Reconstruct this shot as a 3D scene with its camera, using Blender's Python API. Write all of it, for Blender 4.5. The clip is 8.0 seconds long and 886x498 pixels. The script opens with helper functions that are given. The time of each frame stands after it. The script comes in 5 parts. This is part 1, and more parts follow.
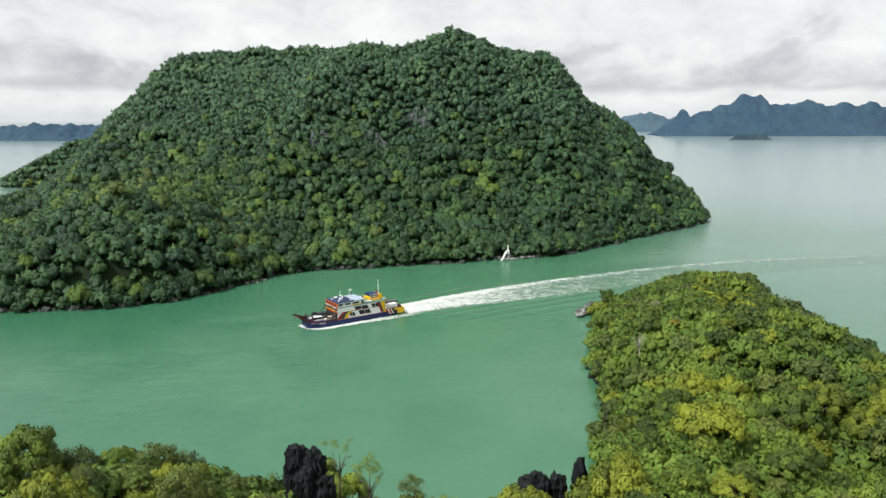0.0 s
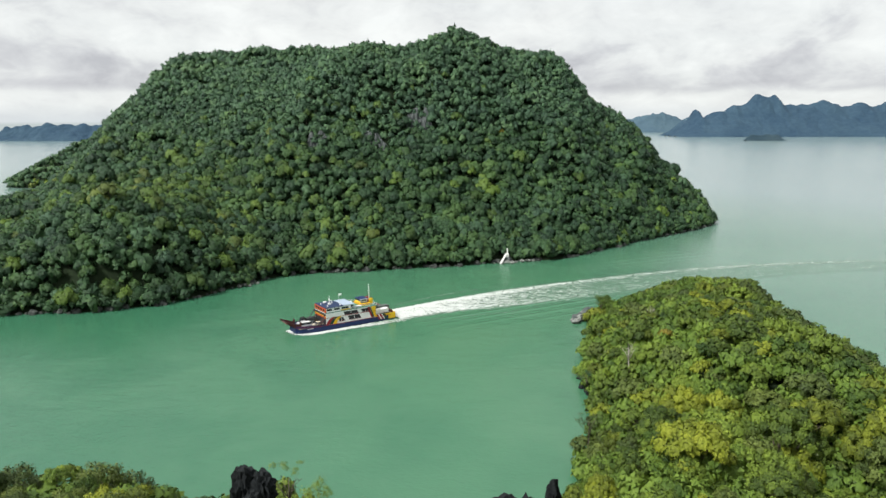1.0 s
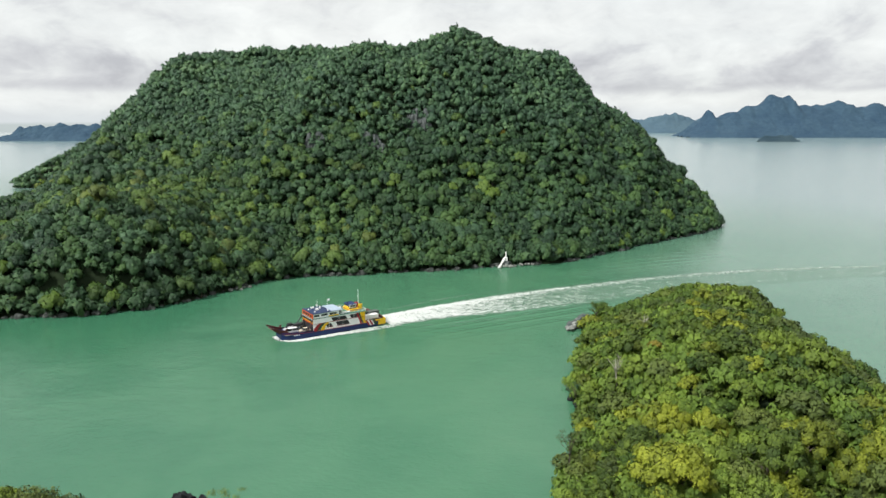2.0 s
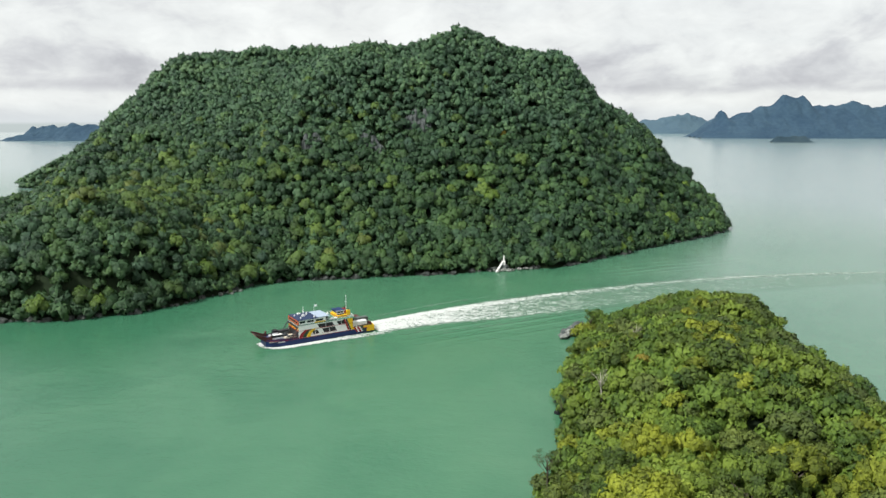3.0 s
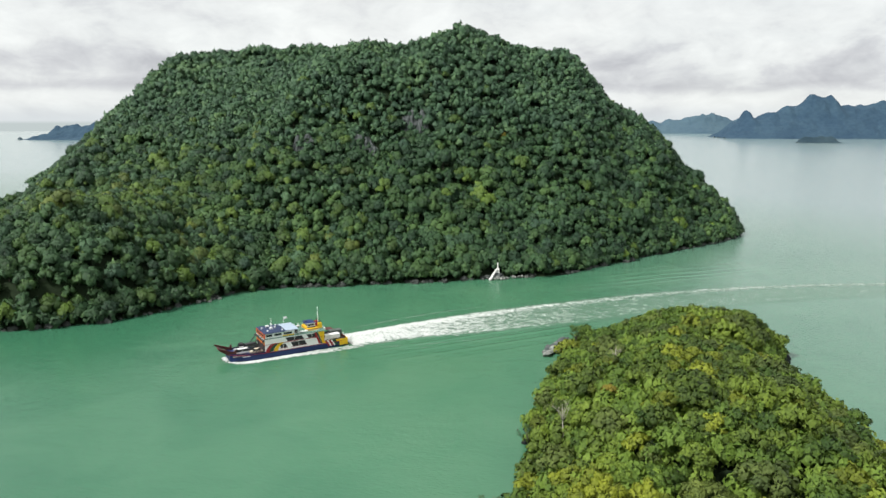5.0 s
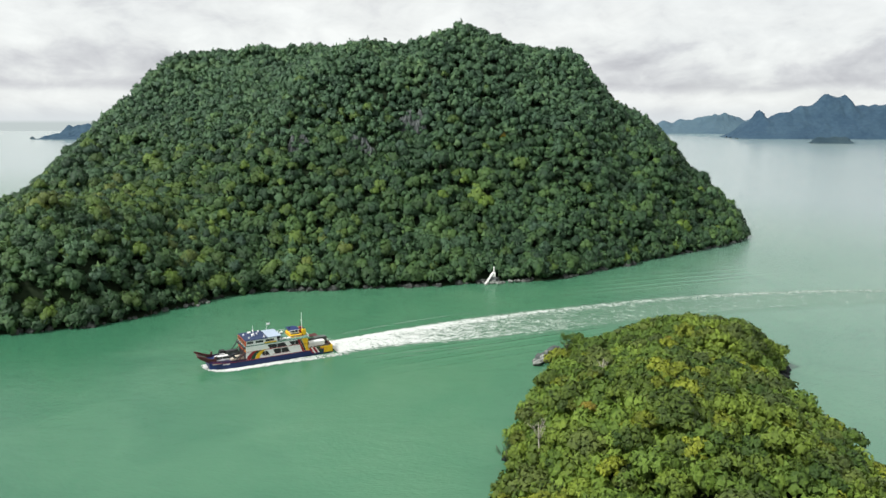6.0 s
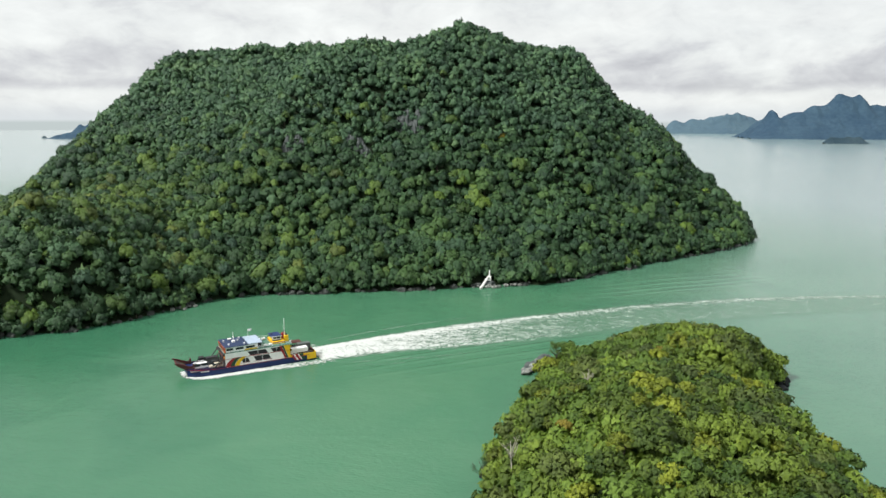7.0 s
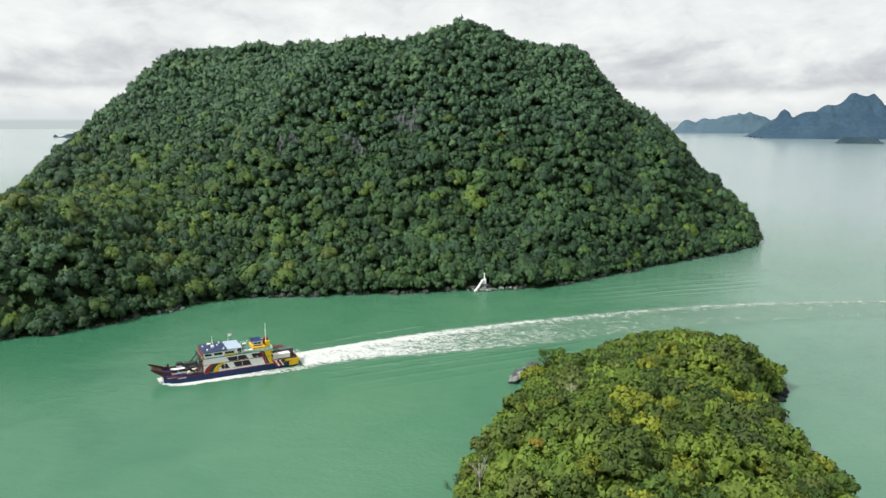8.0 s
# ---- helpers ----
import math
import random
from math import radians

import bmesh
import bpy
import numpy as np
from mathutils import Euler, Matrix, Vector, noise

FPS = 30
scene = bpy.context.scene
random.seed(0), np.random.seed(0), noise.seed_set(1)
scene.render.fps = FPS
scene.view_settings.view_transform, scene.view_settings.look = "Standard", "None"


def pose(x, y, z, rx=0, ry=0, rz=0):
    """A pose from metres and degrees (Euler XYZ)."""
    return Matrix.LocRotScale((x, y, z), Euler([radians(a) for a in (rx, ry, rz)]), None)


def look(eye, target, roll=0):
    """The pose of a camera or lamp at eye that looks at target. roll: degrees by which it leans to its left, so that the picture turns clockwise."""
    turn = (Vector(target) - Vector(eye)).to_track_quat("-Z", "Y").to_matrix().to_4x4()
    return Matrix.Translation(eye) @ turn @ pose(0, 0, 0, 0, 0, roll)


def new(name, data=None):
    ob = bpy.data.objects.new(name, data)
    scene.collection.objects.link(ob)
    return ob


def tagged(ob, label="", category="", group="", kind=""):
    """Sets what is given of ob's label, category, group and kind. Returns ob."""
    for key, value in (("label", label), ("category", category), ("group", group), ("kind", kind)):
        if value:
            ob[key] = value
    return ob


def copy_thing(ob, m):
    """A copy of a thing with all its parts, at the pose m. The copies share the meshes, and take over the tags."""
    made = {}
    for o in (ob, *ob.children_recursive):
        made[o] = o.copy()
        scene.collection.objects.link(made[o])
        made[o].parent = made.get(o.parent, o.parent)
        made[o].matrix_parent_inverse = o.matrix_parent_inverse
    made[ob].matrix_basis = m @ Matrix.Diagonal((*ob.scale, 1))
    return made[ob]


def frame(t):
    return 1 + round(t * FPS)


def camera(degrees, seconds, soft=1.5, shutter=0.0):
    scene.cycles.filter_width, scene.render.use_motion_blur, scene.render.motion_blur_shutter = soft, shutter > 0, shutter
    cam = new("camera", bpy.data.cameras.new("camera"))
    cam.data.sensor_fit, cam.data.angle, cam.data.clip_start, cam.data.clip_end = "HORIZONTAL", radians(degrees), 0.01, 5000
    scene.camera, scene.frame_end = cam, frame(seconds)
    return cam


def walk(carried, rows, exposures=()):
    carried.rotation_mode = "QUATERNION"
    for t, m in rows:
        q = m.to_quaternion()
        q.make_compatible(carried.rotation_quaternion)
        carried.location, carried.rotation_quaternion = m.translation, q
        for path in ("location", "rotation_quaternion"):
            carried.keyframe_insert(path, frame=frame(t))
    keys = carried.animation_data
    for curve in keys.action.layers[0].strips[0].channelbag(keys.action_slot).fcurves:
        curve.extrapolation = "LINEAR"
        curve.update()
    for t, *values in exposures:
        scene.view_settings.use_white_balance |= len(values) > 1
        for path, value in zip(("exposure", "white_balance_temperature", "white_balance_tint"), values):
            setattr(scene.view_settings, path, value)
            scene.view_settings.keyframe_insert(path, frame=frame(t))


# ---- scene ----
cam = camera(63.8, 8.0)
PATH = [
    (0, (0.109, -0.608, 70.742), (0.1016, 1.3595, 70.3842), -0.11),
    (0.5, (3.638, 2.624, 70.748), (3.6129, 4.5921, 70.3912), -0.10),
    (1, (7.163, 5.958, 70.814), (7.1217, 7.9256, 70.4574), -0.08),
    (1.5, (10.683, 9.385, 70.930), (10.6249, 11.3525, 70.5739), -0.06),
    (3, (21.178, 20.153, 71.490), (21.0709, 22.1185, 71.1349), -0.00),
    (3.5, (24.645, 23.879, 71.718), (24.5217, 25.8438, 71.3624), 0.02),
    (4, (28.091, 27.662, 71.950), (27.9517, 29.6249, 71.5951), 0.04),
    (4.5, (31.513, 31.492, 72.180), (31.3580, 33.4541, 71.8241), 0.05),
    (6, (41.606, 43.198, 72.756), (41.4045, 45.1559, 72.3985), 0.11),
    (6.5, (44.903, 47.147, 72.880), (44.6857, 49.1027, 72.5224), 0.13),
    (7, (48.160, 51.106, 72.956), (47.9280, 53.0601, 72.5976), 0.15),
    (7.5, (51.376, 55.069, 72.975), (51.1285, 57.0205, 72.6149), 0.17),
    (8, (54.546, 59.027, 72.926), (54.2840, 60.9763, 72.5655), 0.19),
]
walk(cam, [(t, look(eye, target, roll)) for t, eye, target, roll in PATH])

# ---- light and sky ----
SUN_AZ, SUN_EL = radians(233), radians(47)      # the sun stands to the left and behind the camera
world = bpy.data.worlds.new("overcast_sky")
scene.world = world
world.use_nodes = True
wt = world.node_tree
wt.nodes.clear()


def math_node(tree, op, a, b=None, clamp=False):
    n = tree.nodes.new("ShaderNodeMath")
    n.operation, n.use_clamp = op, clamp
    for i, v in enumerate((a, b)):
        if v is None:
            continue
        if isinstance(v, (int, float)):
            n.inputs[i].default_value = v
        else:
            tree.links.new(v, n.inputs[i])
    return n.outputs[0]


def ramp_node(tree, fac, stops):
    n = tree.nodes.new("ShaderNodeValToRGB")
    el = n.color_ramp.elements
    while len(el) < len(stops):
        el.new(0.5)
    for e, (p, c) in zip(el, stops):
        e.position, e.color = p, (*c, 1)
    tree.links.new(fac, n.inputs[0])
    return n.outputs[0]


def mix_node(tree, fac, a, b, mode="MIX"):
    n = tree.nodes.new("ShaderNodeMix")
    n.data_type, n.blend_type = "RGBA", mode
    for sock, v in ((n.inputs[0], fac), (n.inputs[6], a), (n.inputs[7], b)):
        if isinstance(v, (int, float)):
            sock.default_value = v
        elif isinstance(v, tuple):
            sock.default_value = (*v, 1)
        else:
            tree.links.new(v, sock)
    return n.outputs[2]


def noise_node(tree, vec, scale, detail=4.0, rough=0.55, distort=0.0):
    n = tree.nodes.new("ShaderNodeTexNoise")
    n.inputs["Scale"].default_value, n.inputs["Detail"].default_value = scale, detail
    n.inputs["Roughness"].default_value, n.inputs["Distortion"].default_value = rough, distort
    if vec is not None:
        tree.links.new(vec, n.inputs["Vector"])
    return n.outputs[0]


def build_sky():
    t = wt
    sky = t.nodes.new("ShaderNodeTexSky")
    sky.sky_type, sky.sun_disc = "NISHITA", False
    sky.sun_elevation, sky.sun_rotation = SUN_EL, SUN_AZ
    blue = mix_node(t, 1.0, sky.outputs[0], (0.09, 0.09, 0.09), "MULTIPLY")
    co = t.nodes.new("ShaderNodeTexCoord")
    sep = t.nodes.new("ShaderNodeSeparateXYZ")
    t.links.new(co.outputs["Generated"], sep.inputs[0])
    z = math_node(t, "ADD", math_node(t, "MAXIMUM", sep.outputs[2], 0.0), 0.24)
    px = math_node(t, "DIVIDE", sep.outputs[0], z)
    py = math_node(t, "DIVIDE", sep.outputs[1], z)
    comb = t.nodes.new("ShaderNodeCombineXYZ")
    t.links.new(px, comb.inputs[0])
    t.links.new(py, comb.inputs[1])
    comb.inputs[2].default_value = 5.3
    big = noise_node(t, comb.outputs[0], 1.05, 6, 0.52, 0.5)
    fine = noise_node(t, comb.outputs[0], 4.2, 6, 0.58, 0.3)
    mixed = math_node(t, "ADD", math_node(t, "MULTIPLY", big, 0.78), math_node(t, "MULTIPLY", fine, 0.22))
    cloud = ramp_node(t, mixed, [(0.34, (0.50, 0.515, 0.54)), (0.43, (0.62, 0.635, 0.655)), (0.50, (0.73, 0.745, 0.75)), (0.58, (0.83, 0.84, 0.835))])
    # low over the sea the cloud lies in banks: a bright one, a lilac-grey one above it, then broken cloud
    mp = t.nodes.new("ShaderNodeMapping")
    mp.inputs["Location"].default_value, mp.inputs["Scale"].default_value = (3.1, 0.4, 0.0), (1.0, 1.0, 2.0)
    t.links.new(co.outputs["Generated"], mp.inputs[0])
    puffs = noise_node(t, mp.outputs[0], 5.2, 5, 0.55, 0.5)
    wisps = noise_node(t, mp.outputs[0], 17.0, 6, 0.6, 0.4)
    shift = math_node(t, "ADD", sep.outputs[2], math_node(t, "MULTIPLY", math_node(t, "SUBTRACT", puffs, 0.5), 0.055))
    bank = ramp_node(t, shift, [(0.0, (0.58, 0.58, 0.58)), (0.014, (0.74, 0.74, 0.74)), (0.030, (0.72, 0.72, 0.72)), (0.042, (0.28, 0.28, 0.28)), (0.068, (0.38, 0.38, 0.38)), (0.092, (0.70, 0.70, 0.70)), (0.140, (0.62, 0.62, 0.62)), (0.19, (0.45, 0.45, 0.45))])
    body = math_node(t, "ADD", math_node(t, "MULTIPLY", bank, 0.34), math_node(t, "ADD", math_node(t, "MULTIPLY", puffs, 0.50), math_node(t, "MULTIPLY", wisps, 0.26)))
    banks = ramp_node(t, body, [(0.43, (0.465, 0.475, 0.503)), (0.51, (0.585, 0.60, 0.618)), (0.575, (0.705, 0.727, 0.725)), (0.665, (0.80, 0.825, 0.815))])
    upper = ramp_node(t, sep.outputs[2], [(0.17, (0, 0, 0)), (0.30, (1, 1, 1))])
    cloud = mix_node(t, upper, banks, cloud)
    thin = ramp_node(t, mixed, [(0.30, (0.90, 0.90, 0.90)), (0.60, (1, 1, 1))])
    col = mix_node(t, thin, blue, cloud)
    # a pale bank of cloud along the horizon, and the sea's own tone below it
    low = ramp_node(t, sep.outputs[2], [(0.0, (0.85, 0.85, 0.85)), (0.022, (0, 0, 0))])
    col = mix_node(t, low, col, (0.60, 0.64, 0.66))
    below = ramp_node(t, math_node(t, "ADD", math_node(t, "MULTIPLY", sep.outputs[2], 40.0), 0.62), [(0.42, (1, 1, 1)), (0.58, (0, 0, 0))])
    col = mix_node(t, below, col, (0.465, 0.520, 0.520))
    bg = t.nodes.new("ShaderNodeBackground")
    bg.inputs[1].default_value = 1.0
    t.links.new(col, bg.inputs[0])
    out = t.nodes.new("ShaderNodeOutputWorld")
    t.links.new(bg.outputs[0], out.inputs[0])


build_sky()
sun_data = bpy.data.lights.new("sun", "SUN")
sun_data.energy, sun_data.angle, sun_data.color = 4.3, radians(8), (1.0, 0.975, 0.935)
sun = new("sun", sun_data)
sun.matrix_world = look((300 * math.sin(SUN_AZ) * math.cos(SUN_EL), 300 * math.cos(SUN_AZ) * math.cos(SUN_EL), 300 * math.sin(SUN_EL)), (0, 0, 0))
scene.view_settings.exposure = 0.25


# ---- materials ----
def material(name, rough=0.6, metal=0.0, spec=0.5):
    m = bpy.data.materials.new(name)
    m.use_nodes = True
    t = m.node_tree
    p = t.nodes["Principled BSDF"]
    p.inputs["Roughness"].default_value, p.inputs["Metallic"].default_value = rough, metal
    p.inputs["Specular IOR Level"].default_value = spec
    co = t.nodes.new("ShaderNodeTexCoord")
    geo = t.nodes.new("ShaderNodeNewGeometry")
    return m, t, p, co.outputs["Object"], geo


def bump_node(t, p, height, strength, distance):
    b = t.nodes.new("ShaderNodeBump")
    b.inputs["Strength"].default_value, b.inputs["Distance"].default_value = strength, distance
    t.links.new(height, b.inputs["Height"])
    t.links.new(b.outputs[0], p.inputs["Normal"])
    return b


def leaf_material(name, dark, mid, light, grain, rough=0.5):
    """Foliage: each leaf cluster has a tone of its own, whole stretches of the wood differ, and the clusters are broken into leaves
    of about 1 / grain metres."""
    m, t, p, obj, geo = material(name, rough, 0, 0.28)
    info = t.nodes.new("ShaderNodeObjectInfo")
    pos = geo.outputs["Position"]
    patch = noise_node(t, pos, 0.045, 3)
    fine = noise_node(t, pos, grain, 3, 0.65)
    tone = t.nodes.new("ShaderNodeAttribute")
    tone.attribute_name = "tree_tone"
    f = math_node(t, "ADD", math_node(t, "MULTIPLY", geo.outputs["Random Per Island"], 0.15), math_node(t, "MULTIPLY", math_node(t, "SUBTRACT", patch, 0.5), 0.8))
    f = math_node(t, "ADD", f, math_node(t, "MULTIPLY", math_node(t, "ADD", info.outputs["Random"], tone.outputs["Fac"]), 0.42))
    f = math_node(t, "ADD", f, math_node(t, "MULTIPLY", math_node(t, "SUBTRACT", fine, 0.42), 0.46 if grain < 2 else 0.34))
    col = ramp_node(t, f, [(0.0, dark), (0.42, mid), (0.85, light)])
    t.links.new(col, p.inputs["Base Color"])
    bump = bump_node(t, p, fine, 0.9, 0.9 / grain)
    tr = t.nodes.new("ShaderNodeBsdfTranslucent")
    t.links.new(col, tr.inputs[0])
    both = t.nodes.new("ShaderNodeMixShader")
    both.inputs[0].default_value = 0.13
    gaps = noise_node(t, pos, grain * 1.15, 2, 0.6)
    solid = math_node(t, "GREATER_THAN", gaps, 0.37 if grain < 2 else 0.35)
    clear = t.nodes.new("ShaderNodeBsdfTransparent")
    cut = t.nodes.new("ShaderNodeMixShader")
    t.links.new(p.outputs[0], both.inputs[1])
    t.links.new(tr.outputs[0], both.inputs[2])
    t.links.new(solid, cut.inputs[0])
    t.links.new(clear.outputs[0], cut.inputs[1])
    t.links.new(both.outputs[0], cut.inputs[2])
    t.links.new(cut.outputs[0], t.nodes["Material Output"].inputs[0])
    return m


FINE, COARSE = 3.6, 1.9
LEAVES = [
    # this green is blued and lightened for the haze on the upper hill
    leaf_material("leaf_haze_green", (0.032, 0.071, 0.043), (0.061, 0.128, 0.062), (0.114, 0.197, 0.078), COARSE),
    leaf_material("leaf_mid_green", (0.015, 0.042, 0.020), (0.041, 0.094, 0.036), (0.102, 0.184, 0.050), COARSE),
    leaf_material("leaf_grass_green", (0.039, 0.070, 0.011), (0.156, 0.228, 0.028), (0.330, 0.405, 0.050), FINE),
    leaf_material("leaf_yellow_green", (0.074, 0.104, 0.012), (0.232, 0.276, 0.025), (0.385, 0.412, 0.040), FINE),
    leaf_material("leaf_olive", (0.046, 0.074, 0.018), (0.122, 0.166, 0.034), (0.205, 0.256, 0.052), FINE),
    leaf_material("leaf_rust", (0.120, 0.108, 0.016), (0.270, 0.225, 0.030), (0.390, 0.320, 0.046), FINE),
    leaf_material("leaf_fresh_green", (0.023, 0.058, 0.020), (0.068, 0.135, 0.037), (0.140, 0.230, 0.053), COARSE),
    leaf_material("leaf_clear_green", (0.028, 0.062, 0.011), (0.108, 0.180, 0.024), (0.228, 0.315, 0.044), FINE),
    leaf_material("leaf_pale_green", (0.036, 0.074, 0.018), (0.104, 0.174, 0.034), (0.190, 0.272, 0.052), COARSE),
]


def rock_material(name, dark, light, scale=0.5, spread=0.17):
    m, t, p, obj, geo = material(name, 0.9, 0, 0.15)
    pos = geo.outputs["Position"]
    a = noise_node(t, pos, scale, 8, 0.65)
    b = noise_node(t, pos, scale * 7, 5, 0.6)
    f = math_node(t, "ADD", math_node(t, "MULTIPLY", a, 0.65), math_node(t, "MULTIPLY", b, 0.4))
    t.links.new(ramp_node(t, f, [(0.53 - spread, dark), (0.53, tuple((x + y) / 2 for x, y in zip(dark, light))), (0.53 + spread, light)]), p.inputs["Base Color"])
    bump_node(t, p, f, 0.9, 0.25)
    return m


ROCK_DARK = rock_material("dark_limestone", (0.003, 0.004, 0.005), (0.021, 0.025, 0.026))
ROCK_PALE = rock_material("weathered_limestone", (0.008, 0.010, 0.010), (0.34, 0.36, 0.33), 0.9, 0.12)
# nearly black soil: the shade under the trees is put into its colour
SOIL = rock_material("forest_floor_with_shade", (0.006, 0.012, 0.005), (0.017, 0.030, 0.012), 0.5)


def bark_material(name, a, b):
    m, t, p, obj, geo = material(name, 0.85, 0, 0.2)
    f = noise_node(t, obj, 3.0, 6, 0.6)
    t.links.new(ramp_node(t, f, [(0.3, a), (0.7, b)]), p.inputs["Base Color"])
    bump_node(t, p, f, 0.5, 0.05)
    return m


BARK = bark_material("grey_brown_bark", (0.045, 0.037, 0.028), (0.13, 0.11, 0.09))
BARK_DEAD = bark_material("bleached_dead_wood", (0.26, 0.24, 0.21), (0.48, 0.45, 0.40))


def water_material():
    m, t, p, obj, geo = material("turbid_green_seawater", 0.15, 0, 0.5)
    pos = geo.outputs["Position"]
    p.inputs["IOR"].default_value = 1.33
    a = noise_node(t, pos, 0.006, 5, 0.55, 0.5)
    b = noise_node(t, pos, 0.035, 4, 0.5, 0.6)
    f = math_node(t, "ADD", math_node(t, "MULTIPLY", a, 0.65), math_node(t, "MULTIPLY", b, 0.35))
    # darker to the west: the hill's dark reflection put into the water colour
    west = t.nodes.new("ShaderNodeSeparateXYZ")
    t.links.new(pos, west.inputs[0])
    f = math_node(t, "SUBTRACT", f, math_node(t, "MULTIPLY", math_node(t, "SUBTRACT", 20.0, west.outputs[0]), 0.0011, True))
    silt_and_reflection = ramp_node(t, f, [(0.33, (0.035, 0.131, 0.072)), (0.50, (0.055, 0.161, 0.090)), (0.66, (0.077, 0.181, 0.104))])
    # silty green turns greyer towards open sea: sky reflection put into base colour
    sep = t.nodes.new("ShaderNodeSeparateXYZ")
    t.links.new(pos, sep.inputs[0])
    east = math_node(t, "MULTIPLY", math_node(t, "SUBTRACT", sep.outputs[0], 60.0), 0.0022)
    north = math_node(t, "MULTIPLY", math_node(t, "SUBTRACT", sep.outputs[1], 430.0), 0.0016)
    sky_sheen = math_node(t, "ADD", math_node(t, "MAXIMUM", east, 0.0), math_node(t, "MAXIMUM", north, 0.0), True)
    t.links.new(mix_node(t, sky_sheen, silt_and_reflection, (0.214, 0.285, 0.277)), p.inputs["Base Color"])
    mp = t.nodes.new("ShaderNodeMapping")
    mp.inputs["Rotation"].default_value, mp.inputs["Scale"].default_value = (0, 0, radians(28)), (0.5, 1.0, 1.0)
    t.links.new(pos, mp.inputs[0])
    w1 = noise_node(t, mp.outputs[0], 0.32, 3, 0.55, 0.4)
    w2 = noise_node(t, mp.outputs[0], 1.6, 4, 0.6, 0.2)
    w3 = noise_node(t, mp.outputs[0], 0.07, 2, 0.5, 0.3)
    h = math_node(t, "ADD", math_node(t, "MULTIPLY", w1, 0.35), math_node(t, "ADD", math_node(t, "MULTIPLY", w2, 0.34), math_node(t, "MULTIPLY", w3, 0.4)))
    bump_node(t, p, h, 0.62, 0.5)
    return m


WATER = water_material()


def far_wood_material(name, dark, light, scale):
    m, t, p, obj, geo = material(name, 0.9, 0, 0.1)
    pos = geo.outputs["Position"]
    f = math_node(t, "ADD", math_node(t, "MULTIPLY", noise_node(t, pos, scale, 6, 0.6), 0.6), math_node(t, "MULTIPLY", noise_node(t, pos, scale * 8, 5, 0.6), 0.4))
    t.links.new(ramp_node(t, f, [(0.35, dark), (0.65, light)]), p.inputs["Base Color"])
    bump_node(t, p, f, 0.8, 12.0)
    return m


# distance haze is put into these blue forest colours
FAR_WOOD = far_wood_material("far_forest_haze_blue", (0.025, 0.052, 0.086), (0.045, 0.083, 0.116), 0.009)
FAR_WOOD_HAZY = far_wood_material("farthest_forest_haze_pale", (0.056, 0.097, 0.132), (0.073, 0.120, 0.148), 0.006)


# ---- building blocks ----
def mesh_object(name, verts, faces, mats, parent=None, smooth=False, index=None, normals=None):
    """A mesh from numpy arrays: faces is an (n, 3) array of triangles or a list of polygons."""
    me = bpy.data.meshes.new(name)
    if isinstance(faces, np.ndarray):
        n = len(faces)
        me.vertices.add(len(verts))
        me.vertices.foreach_set("co", np.asarray(verts, np.float32).ravel())
        me.loops.add(n * faces.shape[1])
        me.loops.foreach_set("vertex_index", faces.astype(np.int32).ravel())
        me.polygons.add(n)
        me.polygons.foreach_set("loop_start", np.arange(0, n * faces.shape[1], faces.shape[1], dtype=np.int32))
        me.update(calc_edges=True)
    else:
        me.from_pydata([tuple(v) for v in verts], [], faces)
    for m in (mats if isinstance(mats, (list, tuple)) else [mats]):
        me.materials.append(m)
    if index is not None:
        me.polygons.foreach_set("material_index", np.asarray(index, np.int32))
    me.polygons.foreach_set("use_smooth", np.full(len(me.polygons), smooth or normals is not None, dtype=bool))
    if normals is not None:
        me.attributes.new("custom_normal", "FLOAT_VECTOR", "POINT").data.foreach_set("vector", np.asarray(normals, np.float32).ravel())
    me.update()
    ob = new(name, me)
    if parent is not None:
        ob.parent = parent
    return ob


def part(name, bm, mat, parent, label="", smooth=False):
    """Links a bmesh as one mesh object under a thing or a part."""
    me = bpy.data.meshes.new(name)
    bm.to_mesh(me)
    bm.free()
    me.materials.append(mat)
    if smooth:
        me.polygons.foreach_set("use_smooth", np.ones(len(me.polygons), dtype=bool))
    ob = new(name, me)
    ob.parent = parent
    return tagged(ob, label) if label else ob


def smoothstep(a, b, x):
    t = np.clip((x - a) / (b - a), 0, 1)
    return t * t * (3 - 2 * t)


def smin(a, b, k):
    h = np.clip(0.5 + 0.5 * (b - a) / k, 0, 1)
    return b * (1 - h) + a * h - k * h * (1 - h)


def bell(x, y, cx, cy, sx, sy, turn=0.0):
    c, s = math.cos(radians(turn)), math.sin(radians(turn))
    u, v = (x - cx) * c + (y - cy) * s, -(x - cx) * s + (y - cy) * c
    return np.exp(-0.5 * ((u / sx) ** 2 + (v / sy) ** 2))


_lattice = np.random.RandomState(11).rand(64, 64)


def value_noise(x, y, size):
    """Smooth noise from 0 to 1 with features of that size in metres."""
    u, v = np.asarray(x) / size + 1000.0, np.asarray(y) / size + 1000.0
    i, j = np.floor(u).astype(int), np.floor(v).astype(int)
    fu, fv = u - i, v - j
    fu, fv = fu * fu * (3 - 2 * fu), fv * fv * (3 - 2 * fv)
    g = lambda a, b: _lattice[a % 64, b % 64]
    return (g(i, j) * (1 - fu) + g(i + 1, j) * fu) * (1 - fv) + (g(i, j + 1) * (1 - fu) + g(i + 1, j + 1) * fu) * fv


